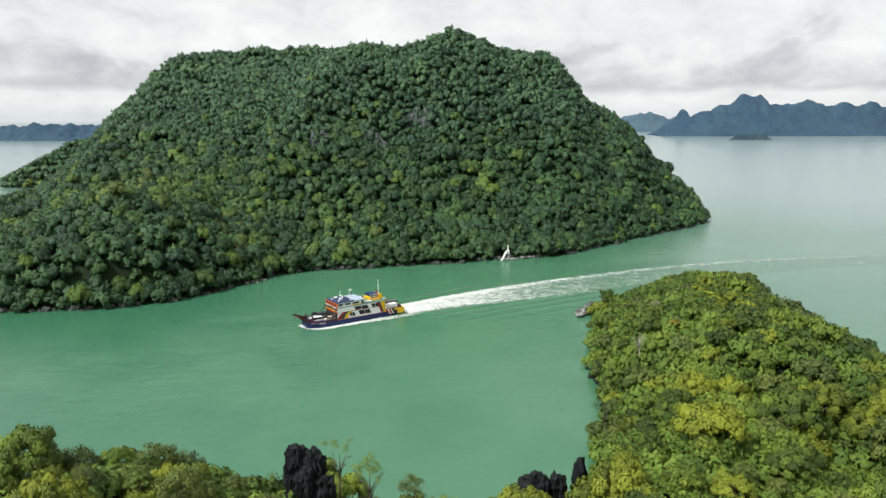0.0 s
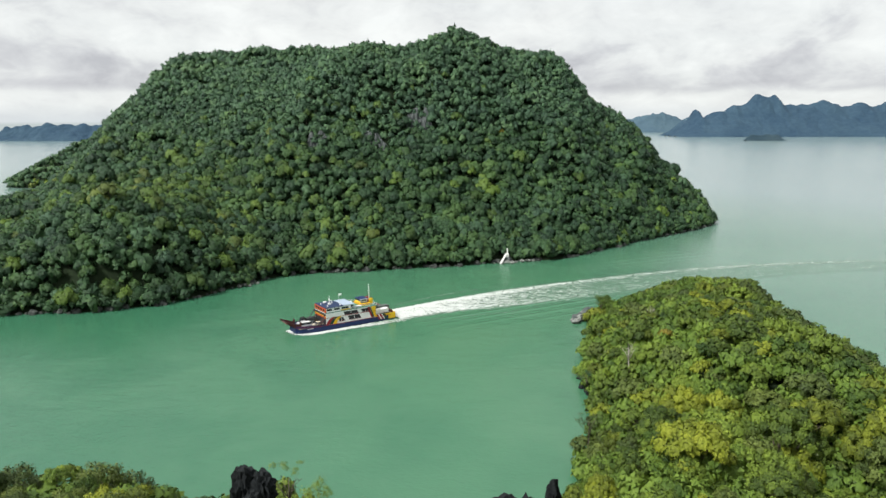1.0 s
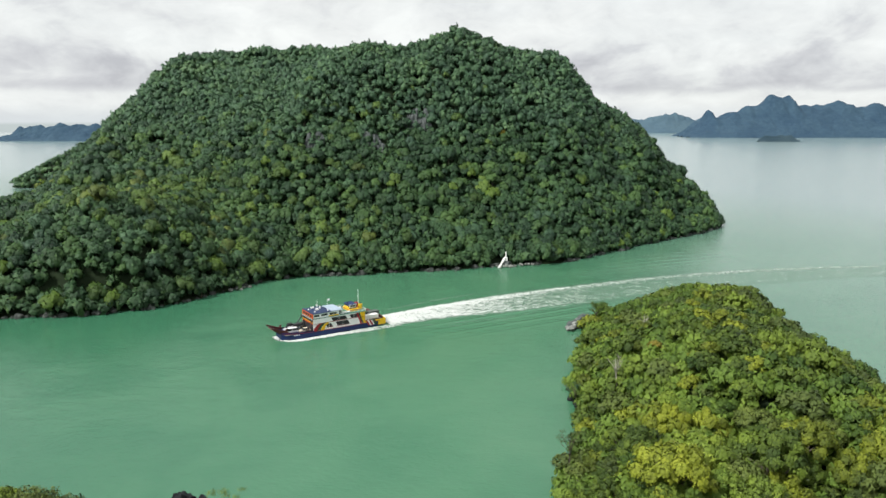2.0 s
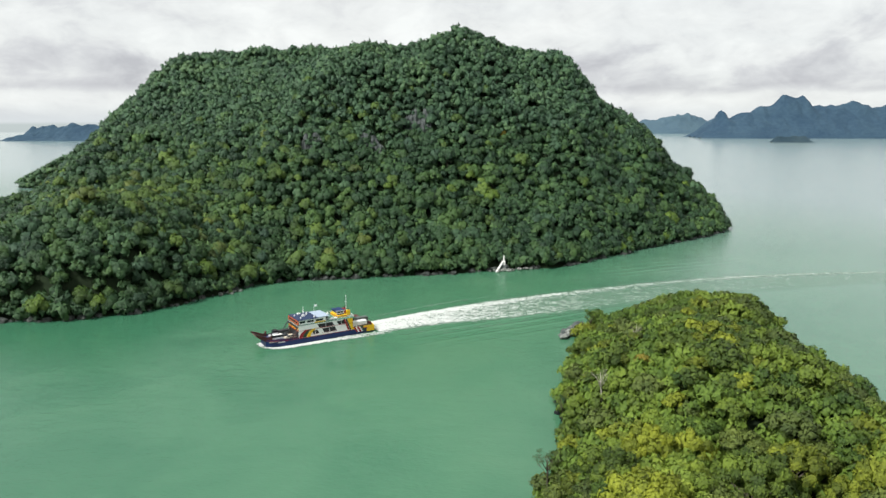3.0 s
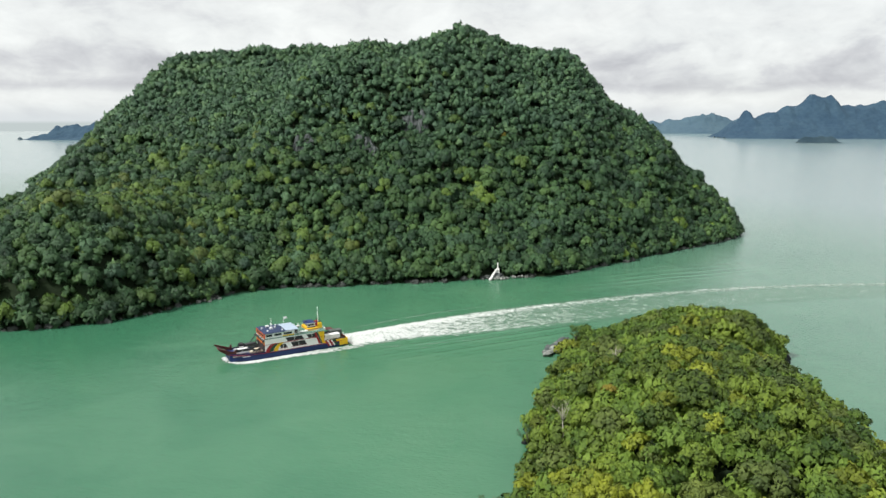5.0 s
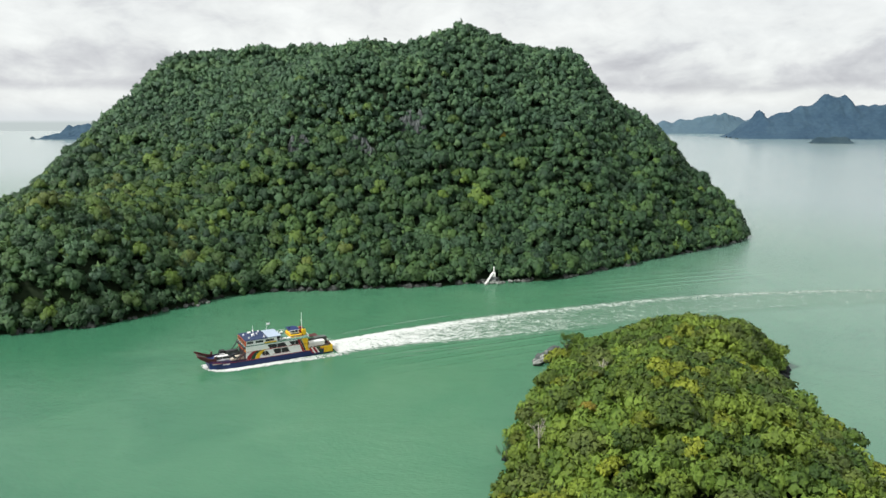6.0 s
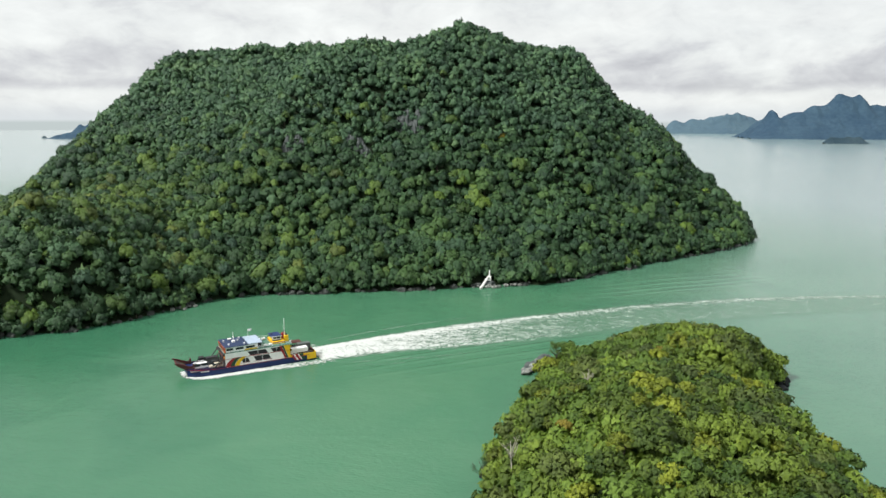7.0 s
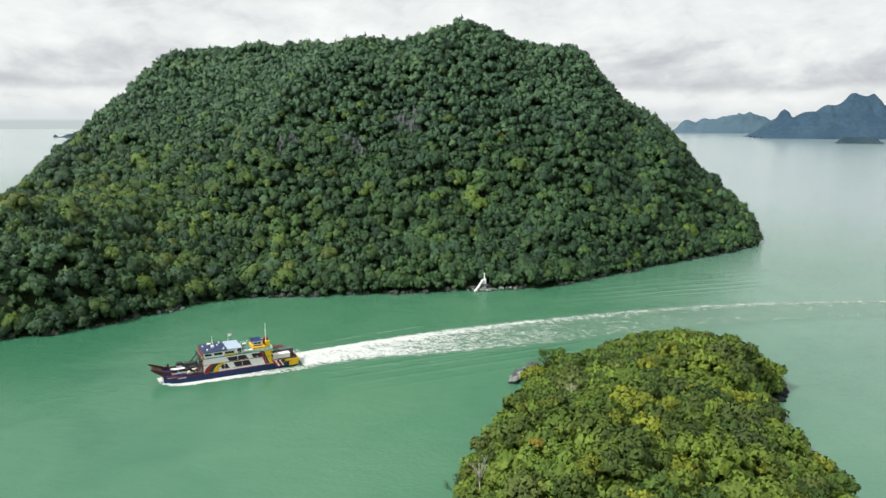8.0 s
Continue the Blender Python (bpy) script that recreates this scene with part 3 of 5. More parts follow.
def limbs(r, count, reach, height, base=-5.0, thick=0.26, sides=6, twigs=0):
    """A trunk from under the soil up into the crown, with limbs that spread out of it."""
    bm = bmesh.new()
    lean = (r.uniform(-0.5, 0.5), r.uniform(-0.5, 0.5))
    fork = height * r.uniform(0.2, 0.35)
    tube(bm, [(0, 0, base), (lean[0] * 0.4, lean[1] * 0.4, base * 0.4), (lean[0], lean[1], fork), (lean[0] * 1.3, lean[1] * 1.3, height * 0.75)], [thick, thick * 0.82, thick * 0.62, thick * 0.2], sides)
    for k in range(count):
        a = k * math.tau / count + r.uniform(-0.4, 0.4)
        s = r.uniform(0.2, 0.9)
        p = Vector((lean[0], lean[1], fork * s - (1 - s) * 0.9))
        out = reach * r.uniform(0.65, 1.0)
        tip = Vector((lean[0] + out * math.cos(a), lean[1] + out * math.sin(a), height * r.uniform(0.45, 0.95)))
        mid = p.lerp(tip, 0.5) + Vector((r.uniform(-0.3, 0.3), r.uniform(-0.3, 0.3), r.uniform(-0.1, 0.5)))
        tube(bm, [p, mid, tip], [thick * 0.45, thick * 0.28, thick * 0.08], 5)
        for _ in range(twigs):
            q = mid.lerp(tip, r.uniform(0.0, 0.8))
            e = q + Vector((r.uniform(-1, 1), r.uniform(-1, 1), r.uniform(0.1, 1.1))) * reach * 0.32
            tube(bm, [q, q.lerp(e, 0.5) + Vector((0, 0, 0.1)), e], [thick * 0.16, thick * 0.1, thick * 0.04], 4)
    return bm


def build_tree(r, rs, leaf, lobes, leaves, size, spread, flat, core, radius, tall, label, twigs=0):
    """A tree > trunk, crown, its crown's underside at z=0 of the thing."""
    root = new("tree")
    tagged(root, label, "tree", "trees on the near island")
    tr = part("trunk", limbs(r, 5, radius * 0.5, tall * 0.66, thick=0.2, twigs=twigs), BARK, root, smooth=True)
    v, n, f, tone = crown_proto(rs, lobes, leaves, size, spread, flat, core, whole=0.95, fluff=0.75 if core < 0.5 else 0.44 if core < 0.7 else 0.28, ruffle=0.9)
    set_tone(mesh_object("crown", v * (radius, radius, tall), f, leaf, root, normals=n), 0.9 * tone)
    return root


tree_r, tree_rs = random.Random(21), np.random.RandomState(21)
KIND_WORDS = ["deep green broadleaf tree with a dense lobed crown", "mid-green broadleaf tree with a rounded crown", "bright grass-green broadleaf tree with a lobed crown",
              "yellow-green broadleaf tree with a bushy crown", "olive-green tree with a loose feathery crown", "rust-brown tree with a drying crown", "fresh green broadleaf tree with a rounded crown", "clear green broadleaf tree with a rounded crown"]
PROTOS = []
for kind, count in ((2, 6), (3, 5), (4, 4), (5, 1), (7, 4)):
    for k in range(count):
        loose = kind >= 4 or (kind == 2 and k == 0)
        PROTOS.append((kind, build_tree(tree_r, tree_rs, LEAVES[kind], 33 + (3 * k + kind) % 9, 3000 if loose else 3300, 0.033,
                                        0.80 if loose else 0.76, (0.66, 0.80, 0.60)[k % 3], 0.66 if loose else 0.88, 3.0, 3.2, KIND_WORDS[kind])))

# airy trees with their leaves in loose sprays
for k in range(4):
    PROTOS.append((104, build_tree(tree_r, tree_rs, LEAVES[(4, 3, 4, 7)[k]], 17 + 3 * k, 2300, 0.038, 0.84, 0.72, 0.34, 3.0, 3.2, "airy tree with loose sprays of yellowish olive leaves", 3)))


def near_view(x, y):
    return (x < 0.67 * y + 8) & (((x > 10) & (y > 82)) | ((y > 66) & (y < 125) & (x < 30) & (x > -75)))


def plant_near():
    rng = np.random.RandomState(77)
    x, y = scatter(near, 5.3, near_view, rng, -0.4)
    clear = (np.hypot(x - 46.5, y - 161.5) > 2.6) & (np.hypot(x + 20.6, y - 89.6) > 5.4) & (np.hypot((x - 17) / 1.7, y - 102.0) > 6.4)
    x, y = x[clear], y[clear]
    n = len(x)
    d, top = near.sample(near.d, x, y), near.sample(near.top, x, y)
    r = (2.3 + 3.3 * rng.rand(n) ** 1.6) * np.where((y < 112) & (x < 8), 0.76, 1.0)
    tall = r * (0.95 + 0.4 * rng.rand(n))
    z = np.maximum(top - 0.8 - 1.6 * smoothstep(215, 250, y) * smoothstep(85, 60, x) - tall * (0.85 + 0.2 * rng.rand(n)) + 0.7 * (r - 3.2) + 3.4 * (rng.rand(n) - 0.5) * np.where((y < 112) & (x < 8), 0.5, 1.0) + 1.9 * bell(x, y, -9, 86, 8, 5) + 2.2 * bell(x, y, -48, 86, 5, 8) + 1.4 * bell(x, y, -33, 88, 4, 6) + 2.2 * bell(x, y, -19, 85.5, 4, 3), 1.0)
    kinds = species(near, x, y, rng, (0.0, 0.0, 0.42, 0.17, 0.17, 0.0, 0.0, 0.24))
    for px, py in ((52, 165.5), (84, 232), (47, 150)):
        k = np.argmin(np.hypot(x - px, y - py))
        kinds[k], r[k], tall[k] = 5, 2.2, 2.6
    kinds = np.where((y < 112) & (x < 8) & (rng.rand(n) < 0.65), 104, kinds)
    first = np.argsort(y + 0.35 * np.abs(x - 45))
    turn = random.Random(4)
    used = set()
    for i in first[:290]:
        kind, proto = turn.choice([p for p in PROTOS if p[0] == kinds[i]])
        m = pose(x[i], y[i], z[i], 0, 0, turn.uniform(0, 360)) @ Matrix.Diagonal((r[i] / 3.0, r[i] / 3.0, tall[i] / 3.2, 1))
        if proto in used:
            copy_thing(proto, m)
        else:
            proto.matrix_basis = m
            used.add(proto)
    rest = first[290:]
    shapes = [crown_proto(rng, 16 + k % 6, 520, 0.08, 0.70, 0.75, 0.9, OCTA, 0.6) for k in range(8)]
    grove("near_forest", shapes, x[rest], y[rest], z[rest], r[rest], tall[rest], np.where(kinds[rest] == 104, 4, kinds[rest]), rng, "bright green tropical trees on the near island", 0.5, None, 0.22)
    # one darker leaf colour throughout, to deepen the shade in the gaps
    undergrowth(near, near_view, 3.7, 5.7, rng, "bushes between the near island's trees, dark green to deepen gap shade", bush_protos, (7, 7), 0.6)
    x, y = scatter(near, 8.0, lambda a, b: ~near_view(a, b), rng, 0.5)
    top = near.sample(near.top, x, y)
    r = 4.2 + 2.0 * rng.rand(len(x))
    grove("near_forest", far_protos, x, y, np.maximum(top - r, 0.4), r, r * 1.05, species(near, x, y, rng, (0.0, 0.0, 0.45, 0.2, 0.15, 0, 0, 0.2)), rng, "green tropical trees on the near island's far side")
    undergrowth(near, lambda a, b: ~near_view(a, b), 8.0, 5.5, rng, "bushes between the near island's trees, dark green to deepen gap shade's far side", low_protos, (7, 2), 0.6)
    for kind, proto in PROTOS:
        if proto not in used:
            for o in (*proto.children_recursive, proto):
                bpy.data.objects.remove(o)


plant_near()


def bare_tree(x, y, z, high, mat, label, seed, leaf=None, count=0, lean=0.0):
    """A thin tree whose branches show: dead, or with a few tufts of leaves."""
    r, rs = random.Random(seed), np.random.RandomState(seed)
    root = new("dead_tree" if leaf is None else "tree")
    tagged(root, label, "tree")
    part("trunk", limbs(r, 7, high * 0.45, high, base=-5.0, thick=0.17, twigs=4), mat, root, smooth=True)
    if leaf is not None:
        V, N, F, n0 = [], [], [], 0
        for k in range(count):
            v, n, f, _ = crown_proto(rs, 2, 130, 0.10, core=0.25, heart=OCTA, fluff=1.1)
            a, q = rs.rand() * 6.28, high * (0.15 + 0.32 * rs.rand())
            V.append(v * (0.75 + 0.4 * rs.rand()) * high * 0.16 + (q * math.cos(a), q * math.sin(a), high * (0.45 + 0.5 * rs.rand())))
            N.append(n)
            F.append(f + n0)
            n0 += len(v)
        mesh_object("crown", np.concatenate(V), np.concatenate(F), leaf, root, normals=np.concatenate(N))
    root.matrix_basis = pose(x, y, z, lean, 0, seed * 40)


bare_tree(46.8, 162.8, 16.4, 4.6, BARK_DEAD, "bleached dead tree with bare branches among the green crowns", 2)
bare_tree(62.5, 205.0, 15.0, 3.6, BARK_DEAD, "bleached dead tree with bare branches on the wooded slope", 5)
bare_tree(-10.2, 88.0, 20.6, 5.0, BARK, "thin tree with sparse tufts of leaves", 3, LEAVES[7], 15)
bare_tree(-4.6, 88.5, 18.4, 4.4, BARK, "thin pale-leaved tree with an airy crown", 4, LEAVES[4], 30)
bare_tree(-14.6, 90.5, 22.6, 4.4, BARK, "slender sapling beside the dark pinnacle", 6, LEAVES[2], 6)
bare_tree(58.0, 250.0, 4.6, 5.4, BARK, "small spreading tree behind the rocky point", 7, LEAVES[7], 36)
bare_tree(41.0, 182.4, 2.6, 4.2, BARK, "leaning shore tree reaching out over the water", 8, LEAVES[1], 9, 22)
bare_tree(33.5, 140.0, 8.5, 5.2, BARK, "airy tree leaning over the shore", 9, LEAVES[4], 12)


# ---- rocks ----
def stone_shape(rs, rough=0.35):
    v, f = ICO2
    seed = rs.rand() * 50
    w = np.array([p * (1 + rough * (noise.noise(Vector(p * 1.6) + Vector((seed, 0, 0))) + 0.6 * noise.noise(Vector(p * 4.1) + Vector((0, seed, 0))))) for p in v])
    return np.round(w * 3.2) / 3.2 * 0.6 + w * 0.4


STONES = [stone_shape(np.random.RandomState(40 + k)) for k in range(16)]


def boulder(rs, size, squash=0.7):
    """A craggy stone of about that size."""
    w = STONES[rs.randint(len(STONES))]
    a = rs.rand() * math.tau
    R = np.array([[math.cos(a), -math.sin(a), 0], [math.sin(a), math.cos(a), 0], [0, 0, 1]])
    return (w * np.array([1, 0.75 + 0.4 * rs.rand(), squash]) * size) @ R.T, ICO2[1]


def rock_thing(name, rs, x, y, z, size, squash, mat, label, group="", turn=0):
    v, f = boulder(rs, size, squash)
    ob = mesh_object(name, v, f, mat)
    ob.matrix_basis = pose(x, y, z, 0, 0, turn)
    return tagged(ob, label, "rock", group)


def shore_rocks(name, land, mat, inside, rs, count, lo, hi, label):
    """Stones strewn where the land meets the water."""
    x, y = rs.uniform(land.xs[0], land.xs[-1], 60000), rs.uniform(land.ys[0], land.ys[-1], 60000)
    ok = (np.abs(land.sample(land.d, x, y) + 0.2) < 0.9) & inside(x, y)
    V, F, n0 = [], [], 0
    for px, py in list(zip(x[ok], y[ok]))[:count]:
        s = lo + (hi - lo) * rs.rand() ** 2
        v, f = boulder(rs, s, 0.75)
        V.append(v + (px, py, s * 0.2))
        F.append(f + n0)
        n0 += len(v)
    return tagged(mesh_object(name, np.concatenate(V), np.concatenate(F), mat), label, "rocks", kind="stuff")


rock_rs = np.random.RandomState(3)
ROCK_SHORE = rock_material("wave_cut_limestone", (0.007, 0.010, 0.010), (0.105, 0.116, 0.106), 0.8)
ROCK_GREY = rock_material("grey_cliff_limestone", (0.020, 0.026, 0.026), (0.130, 0.146, 0.142), 0.6)
shore_rocks("shore_rocks", hill, ROCK_SHORE, lambda x, y: (y < 530) & (x > -215), rock_rs, 1700, 0.7, 2.2, "dark wave-cut limestone rocks along the hill's shoreline")
shore_rocks("shore_rocks", near, ROCK_DARK, lambda x, y: (y > 90) & ((x < 70) | (y > 225)), rock_rs, 500, 0.4, 1.2, "dark limestone rocks along the near island's shoreline")

# the rocky point at the island's end: tilted beds of pale limestone on a darker core
for x, y, z, size in ((54.5, 255.6, 0.6, 3.2), (51.6, 254.6, 0.3, 2.4), (56.8, 254.0, 1.4, 3.0)):
    rock_thing("boulder", rock_rs, x, y, z, size, 0.9, ROCK_GREY, "grey limestone core of the rocky point", "boulders on the rocky point", rock_rs.rand() * 360)
for k in range(46):
    u = rock_rs.rand()
    size = 0.7 + 1.0 * rock_rs.rand() ** 1.5
    ob = rock_thing("boulder", rock_rs, 48.0 + 8.5 * u, 253.4 + rock_rs.normal() * 1.7 + 1.5 * u, 0.1 + 4.2 * min(1.0, 1.3 * u) * rock_rs.rand() ** 0.7, size, 0.42, ROCK_PALE if k % 3 else ROCK_GREY,
                    "pale weathered limestone boulder on the rocky point", "boulders on the rocky point")
    ob.matrix_basis = ob.matrix_basis @ pose(0, 0, 0, 12 * rock_rs.normal(), -32 + 8 * rock_rs.normal(), 20 * rock_rs.normal())
for x, y, s in ((41.4, 176.5, 1.4), (41.0, 171.5, 1.3), (40.2, 170, 0.9), (38.2, 160.2, 0.6), (40.6, 188, 1.0), (39.8, 173.0, 0.8), (120.0, 250, 1.9), (120.5, 253, 2.4), (119.5, 247, 1.3)):
    rock_thing("boulder", rock_rs, x, y, 0.25, s, 0.65, ROCK_DARK, "dark wet limestone boulder at the water's edge", "boulders at the water's edge", rock_rs.rand() * 360)
# pale stones at the tip of the hill's spur
for k in range(9):
    rock_thing("boulder", rock_rs, -83.2 + 1.2 * rock_rs.normal(), 308 + 2.4 * rock_rs.normal(), 0.2 + 0.4 * rock_rs.rand(), 0.7 + 0.6 * rock_rs.rand(), 0.65, ROCK_PALE,
               "pale limestone boulder at the spur's tip", "boulders at the spur's tip", rock_rs.rand() * 360)
# boulders under the white marker
for k in range(34):
    u = rock_rs.rand()
    s = 0.45 + 0.75 * rock_rs.rand() ** 1.5
    rock_thing("boulder", rock_rs, 24 + 27 * u, 355.6 + 12.5 * u * u + rock_rs.normal() * 0.8, 0.15 + 0.7 * rock_rs.rand(), s, 0.7, ROCK_PALE,
               "pale limestone boulder on the hill's shore", "boulders below the white marker", rock_rs.rand() * 360)


def pinnacle(rs, x, y, base, top, wide, label):
    """A pillar of sharp dark limestone, fluted by rain."""
    bm = bmesh.new()
    bmesh.ops.create_icosphere(bm, subdivisions=4, radius=1)
    seed = rs.rand() * 90
    h = top - base
    for v in bm.verts:
        p = v.co.copy()
        shape = math.sqrt(max(0.0, 1 - abs(p.z) ** 6)) + 0.06
        r = math.hypot(p.x, p.y) + 1e-6
        s = Vector((p.x * 2.2, p.y * 2.2, p.z * 1.3 + seed))
        n1, n2 = noise.noise(s), noise.noise(s * 2.7) + 0.8 * abs(noise.noise(s * 5.5)) + 0.4 * noise.noise(s * 11)
        cleft = abs(noise.noise(Vector((p.x * 3.1 / r * 0.8, p.y * 3.1 / r * 0.8, seed + p.z * 0.5))))
        ledge = noise.noise(Vector((p.x * 0.9, p.y * 0.9, p.z * h * 0.75 + seed)))
        w = wide * shape * (1 + 0.30 * n1 + 0.22 * n2 + 0.34 * round(ledge * 4) / 4 - 0.42 * max(0.0, 0.3 - cleft) * 3)
        v.co = Vector((p.x / r * w if r > 0.05 else p.x, p.y / r * w if r > 0.05 else p.y, h / 2 * (1 + p.z) + 0.55 * n2 + 0.7 * n1))
    me = bpy.data.meshes.new("rock_pinnacle")
    bm.to_mesh(me)
    bm.free()
    me.materials.append(ROCK_DARK)
    ob = new("rock_pinnacle", me)
    ob.matrix_basis = pose(x, y, base, 0, 0, rs.rand() * 360)
    return tagged(ob, label, "rock", "limestone pinnacles on the near shore")


for x, y, base, top, wide in ((-20.7, 91.6, 15, 26.3, 1.7), (-18.2, 91.4, 15, 25.8, 1.6), (-16.6, 90.4, 14, 22.4, 1.4), (-19.4, 90.2, 14, 23.6, 1.3), (14.1, 104.0, 2, 15.6, 2.2), (18.0, 104.5, 2, 15.2, 1.35), (21.8, 106.4, 3, 16.9, 1.0)):
    pinnacle(rock_rs, x, y, base, top, wide, "jagged near-black limestone pinnacle among the trees")


def cliff(rs, land, x0, y0, wide, deep):
    """A bare face of grey limestone that looks out of the wood: fluted, stepped, sunk into the slope at its edges."""
    n, m = 40, 26
    u, v = np.meshgrid(np.linspace(-1, 1, n), np.linspace(-1, 1, m), indexing="ij")
    x, y = x0 + u * wide * 1.1, y0 + v * deep
    flute = value_noise(x * 3, y * 0.5 + 40, 4.0) - 0.5 + 0.6 * (value_noise(x * 3, y + 9, 1.6) - 0.5)
    steps = 2.2 * np.round(3 * v + 1.4 * (value_noise(x, y, 5) - 0.5)) / 3
    edge = np.clip(u * u + v * v + 1.3 * (value_noise(x, y, 3) - 0.5) - 0.35, 0, 1)
    z = land.sample(land.top, x, y) - 1.7 + 0.6 * steps - 9 * edge
    y = y - 1.6 + 2.2 * flute
    i = (np.arange(n - 1)[:, None] * m + np.arange(m - 1)[None]).ravel()
    quads = np.stack([i, i + m, i + m + 1, i + 1], 1)
    ob = mesh_object("rock_cliff", np.stack([(x - x0).ravel(), (y - y0).ravel(), z.ravel()], 1), quads, ROCK_GREY)
    ob.matrix_basis = pose(x0, y0, 0)
    return tagged(ob, "bare grey limestone cliff among the forest trees", "rock", "cliffs on the hill")


for x, y, w, h in CLIFFS:
    cliff(rock_rs, hill, x, y, w, h)


# ---- distance ----
HEADLAND_SHORE = [(-488, 782), (-470, 760), (-430, 752), (-380, 756), (-320, 770), (-280, 810), (-300, 860), (-370, 880), (-440, 860), (-480, 820)]


def headland_canopy(x, y, d):
    return np.maximum(smin(4 + 0.85 * d, 8 + 44 * bell(x, y, -408, 812, 36, 45), 8) + (value_noise(x, y, 20) - 0.5) * 6, 0)


headland = Land(HEADLAND_SHORE, headland_canopy, 6.0)
headland.build("ground", SOIL, 5.0, "forest floor of the headland behind the hill, darkened like tree shade")
hx, hy = scatter(headland, 6.5, lambda a, b: a > -1e5, rng, -0.5)
hr = 3.6 + 1.8 * rng.rand(len(hx))
grove("headland_forest", low_protos, hx, hy, np.maximum(headland.sample(headland.top, hx, hy) - hr * 0.9, 0.3), hr, hr * 1.15, species(headland, hx, hy, rng, (0.5, 0.4, 0.06, 0, 0.04)), rng, "dark green forest on the headland behind the hill")


# the islet's bluish forest tone holds some distance haze too
FAR_DARK = far_wood_material("islet_forest", (0.024, 0.046, 0.062), (0.040, 0.066, 0.080), 0.02)


def far_island(name, x0, x1, y0, depth, crest, mat, label, step=8.0, rough=10.0):
    """A distant wooded ridge; crest gives its height along x."""
    xs, ys = np.arange(x0, x1 + 1, step), np.linspace(-1, 1, 49)
    gx, gv = np.meshgrid(xs, ys, indexing="ij")
    gy = y0 + depth * gv + 30 * (value_noise(gx, gx * 0, 160) - 0.5)
    edge = np.clip(np.minimum(gx - x0, x1 - gx) / min(60, 0.16 * (x1 - x0)), 0, 1) ** 0.7
    prof = np.clip(1 - np.abs(gv) ** 1.5, 0, 1)
    line = crest(xs)
    wide = max(3, int(300 / step))
    low = np.convolve(np.pad(line, wide, mode="edge"), np.ones(2 * wide + 1) / (2 * wide + 1), mode="valid") * 0.72
    low = np.minimum(low, line)
    h = (low[:, None] * prof + (line - low)[:, None] * prof ** 5) * edge * (0.84 + 0.20 * value_noise(gx, gy, 90) + 0.12 * value_noise(gx, gy, 37))
    h = h + (rough * (value_noise(gx, gy, 38) - 0.5) + rough * 0.8 * (value_noise(gx, gy, 17) - 0.5) + rough * 0.4 * (value_noise(gx, gy, 9) - 0.5)) * prof ** 0.6
    h = np.where(np.abs(gv) > 0.97, -3, np.maximum(h, 1.0 * edge - 1.0))
    n, m = gx.shape
    i = (np.arange(n - 1)[:, None] * m + np.arange(m - 1)[None]).ravel()
    ob = mesh_object(name, np.stack([gx.ravel(), gy.ravel(), h.ravel()], 1), np.stack([i, i + m, i + m + 1, i + 1], 1), mat, smooth=True)
    return tagged(ob, label, "island")


def ridge(*peaks):
    def crest(x):
        h = sum((p[1] * np.exp(-np.abs((x - p[0]) / p[2]) ** 2.0)) ** 9 for p in peaks) ** (1 / 9)
        return h * (1 + 0.13 * (value_noise(x, x * 0 + 7, 52) - 0.5))
    return crest


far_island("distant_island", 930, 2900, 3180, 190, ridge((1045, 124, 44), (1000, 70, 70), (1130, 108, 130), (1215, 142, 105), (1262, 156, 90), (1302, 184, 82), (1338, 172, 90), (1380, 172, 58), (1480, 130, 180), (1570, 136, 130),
           (1657, 138, 140), (1742, 140, 130), (1850, 126, 180), (2000, 128, 220), (2250, 140, 260), (2500, 130, 300)), FAR_WOOD, "distant jagged wooded limestone island, its forest tinted blue as by haze")
far_island("distant_island", 790, 1560, 4250, 150, ridge((880, 72, 90), (980, 84, 110), (1215, 114, 130), (1080, 100, 120), (1140, 106, 110), (1400, 96, 150)), FAR_WOOD_HAZY, "low wooded island, its forest paled and blued as by haze")
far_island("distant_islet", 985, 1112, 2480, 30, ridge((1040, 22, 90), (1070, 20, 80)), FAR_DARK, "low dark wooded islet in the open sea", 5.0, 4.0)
far_island("distant_island", -1722, -1080, 2560, 90, ridge((-1668, 22, 40), (-1610, 40, 50), (-1545, 54, 70), (-1470, 60, 110), (-1350, 56, 240), (-1180, 56, 200)), FAR_WOOD, "distant low wooded island, its dark forest tinted blue as by haze", 6.0, 14.0)
far_island("distant_islet", -1756, -1734, 2540, 9, ridge((-1746, 8, 9)), FAR_DARK, "tiny dark rock islet off the distant island", 2.0, 2.0)


# ---- the white marker on the hill's shore ----
WHITE_STONE, _t, _p, _o, _g = material("whitewashed_concrete", 0.8, 0, 0.3)
_f = noise_node(_t, _o, 1.5, 6, 0.65)
_t.links.new(ramp_node(_t, _f, [(0.3, (0.55, 0.55, 0.52)), (0.6, (0.82, 0.82, 0.80))]), _p.inputs["Base Color"])


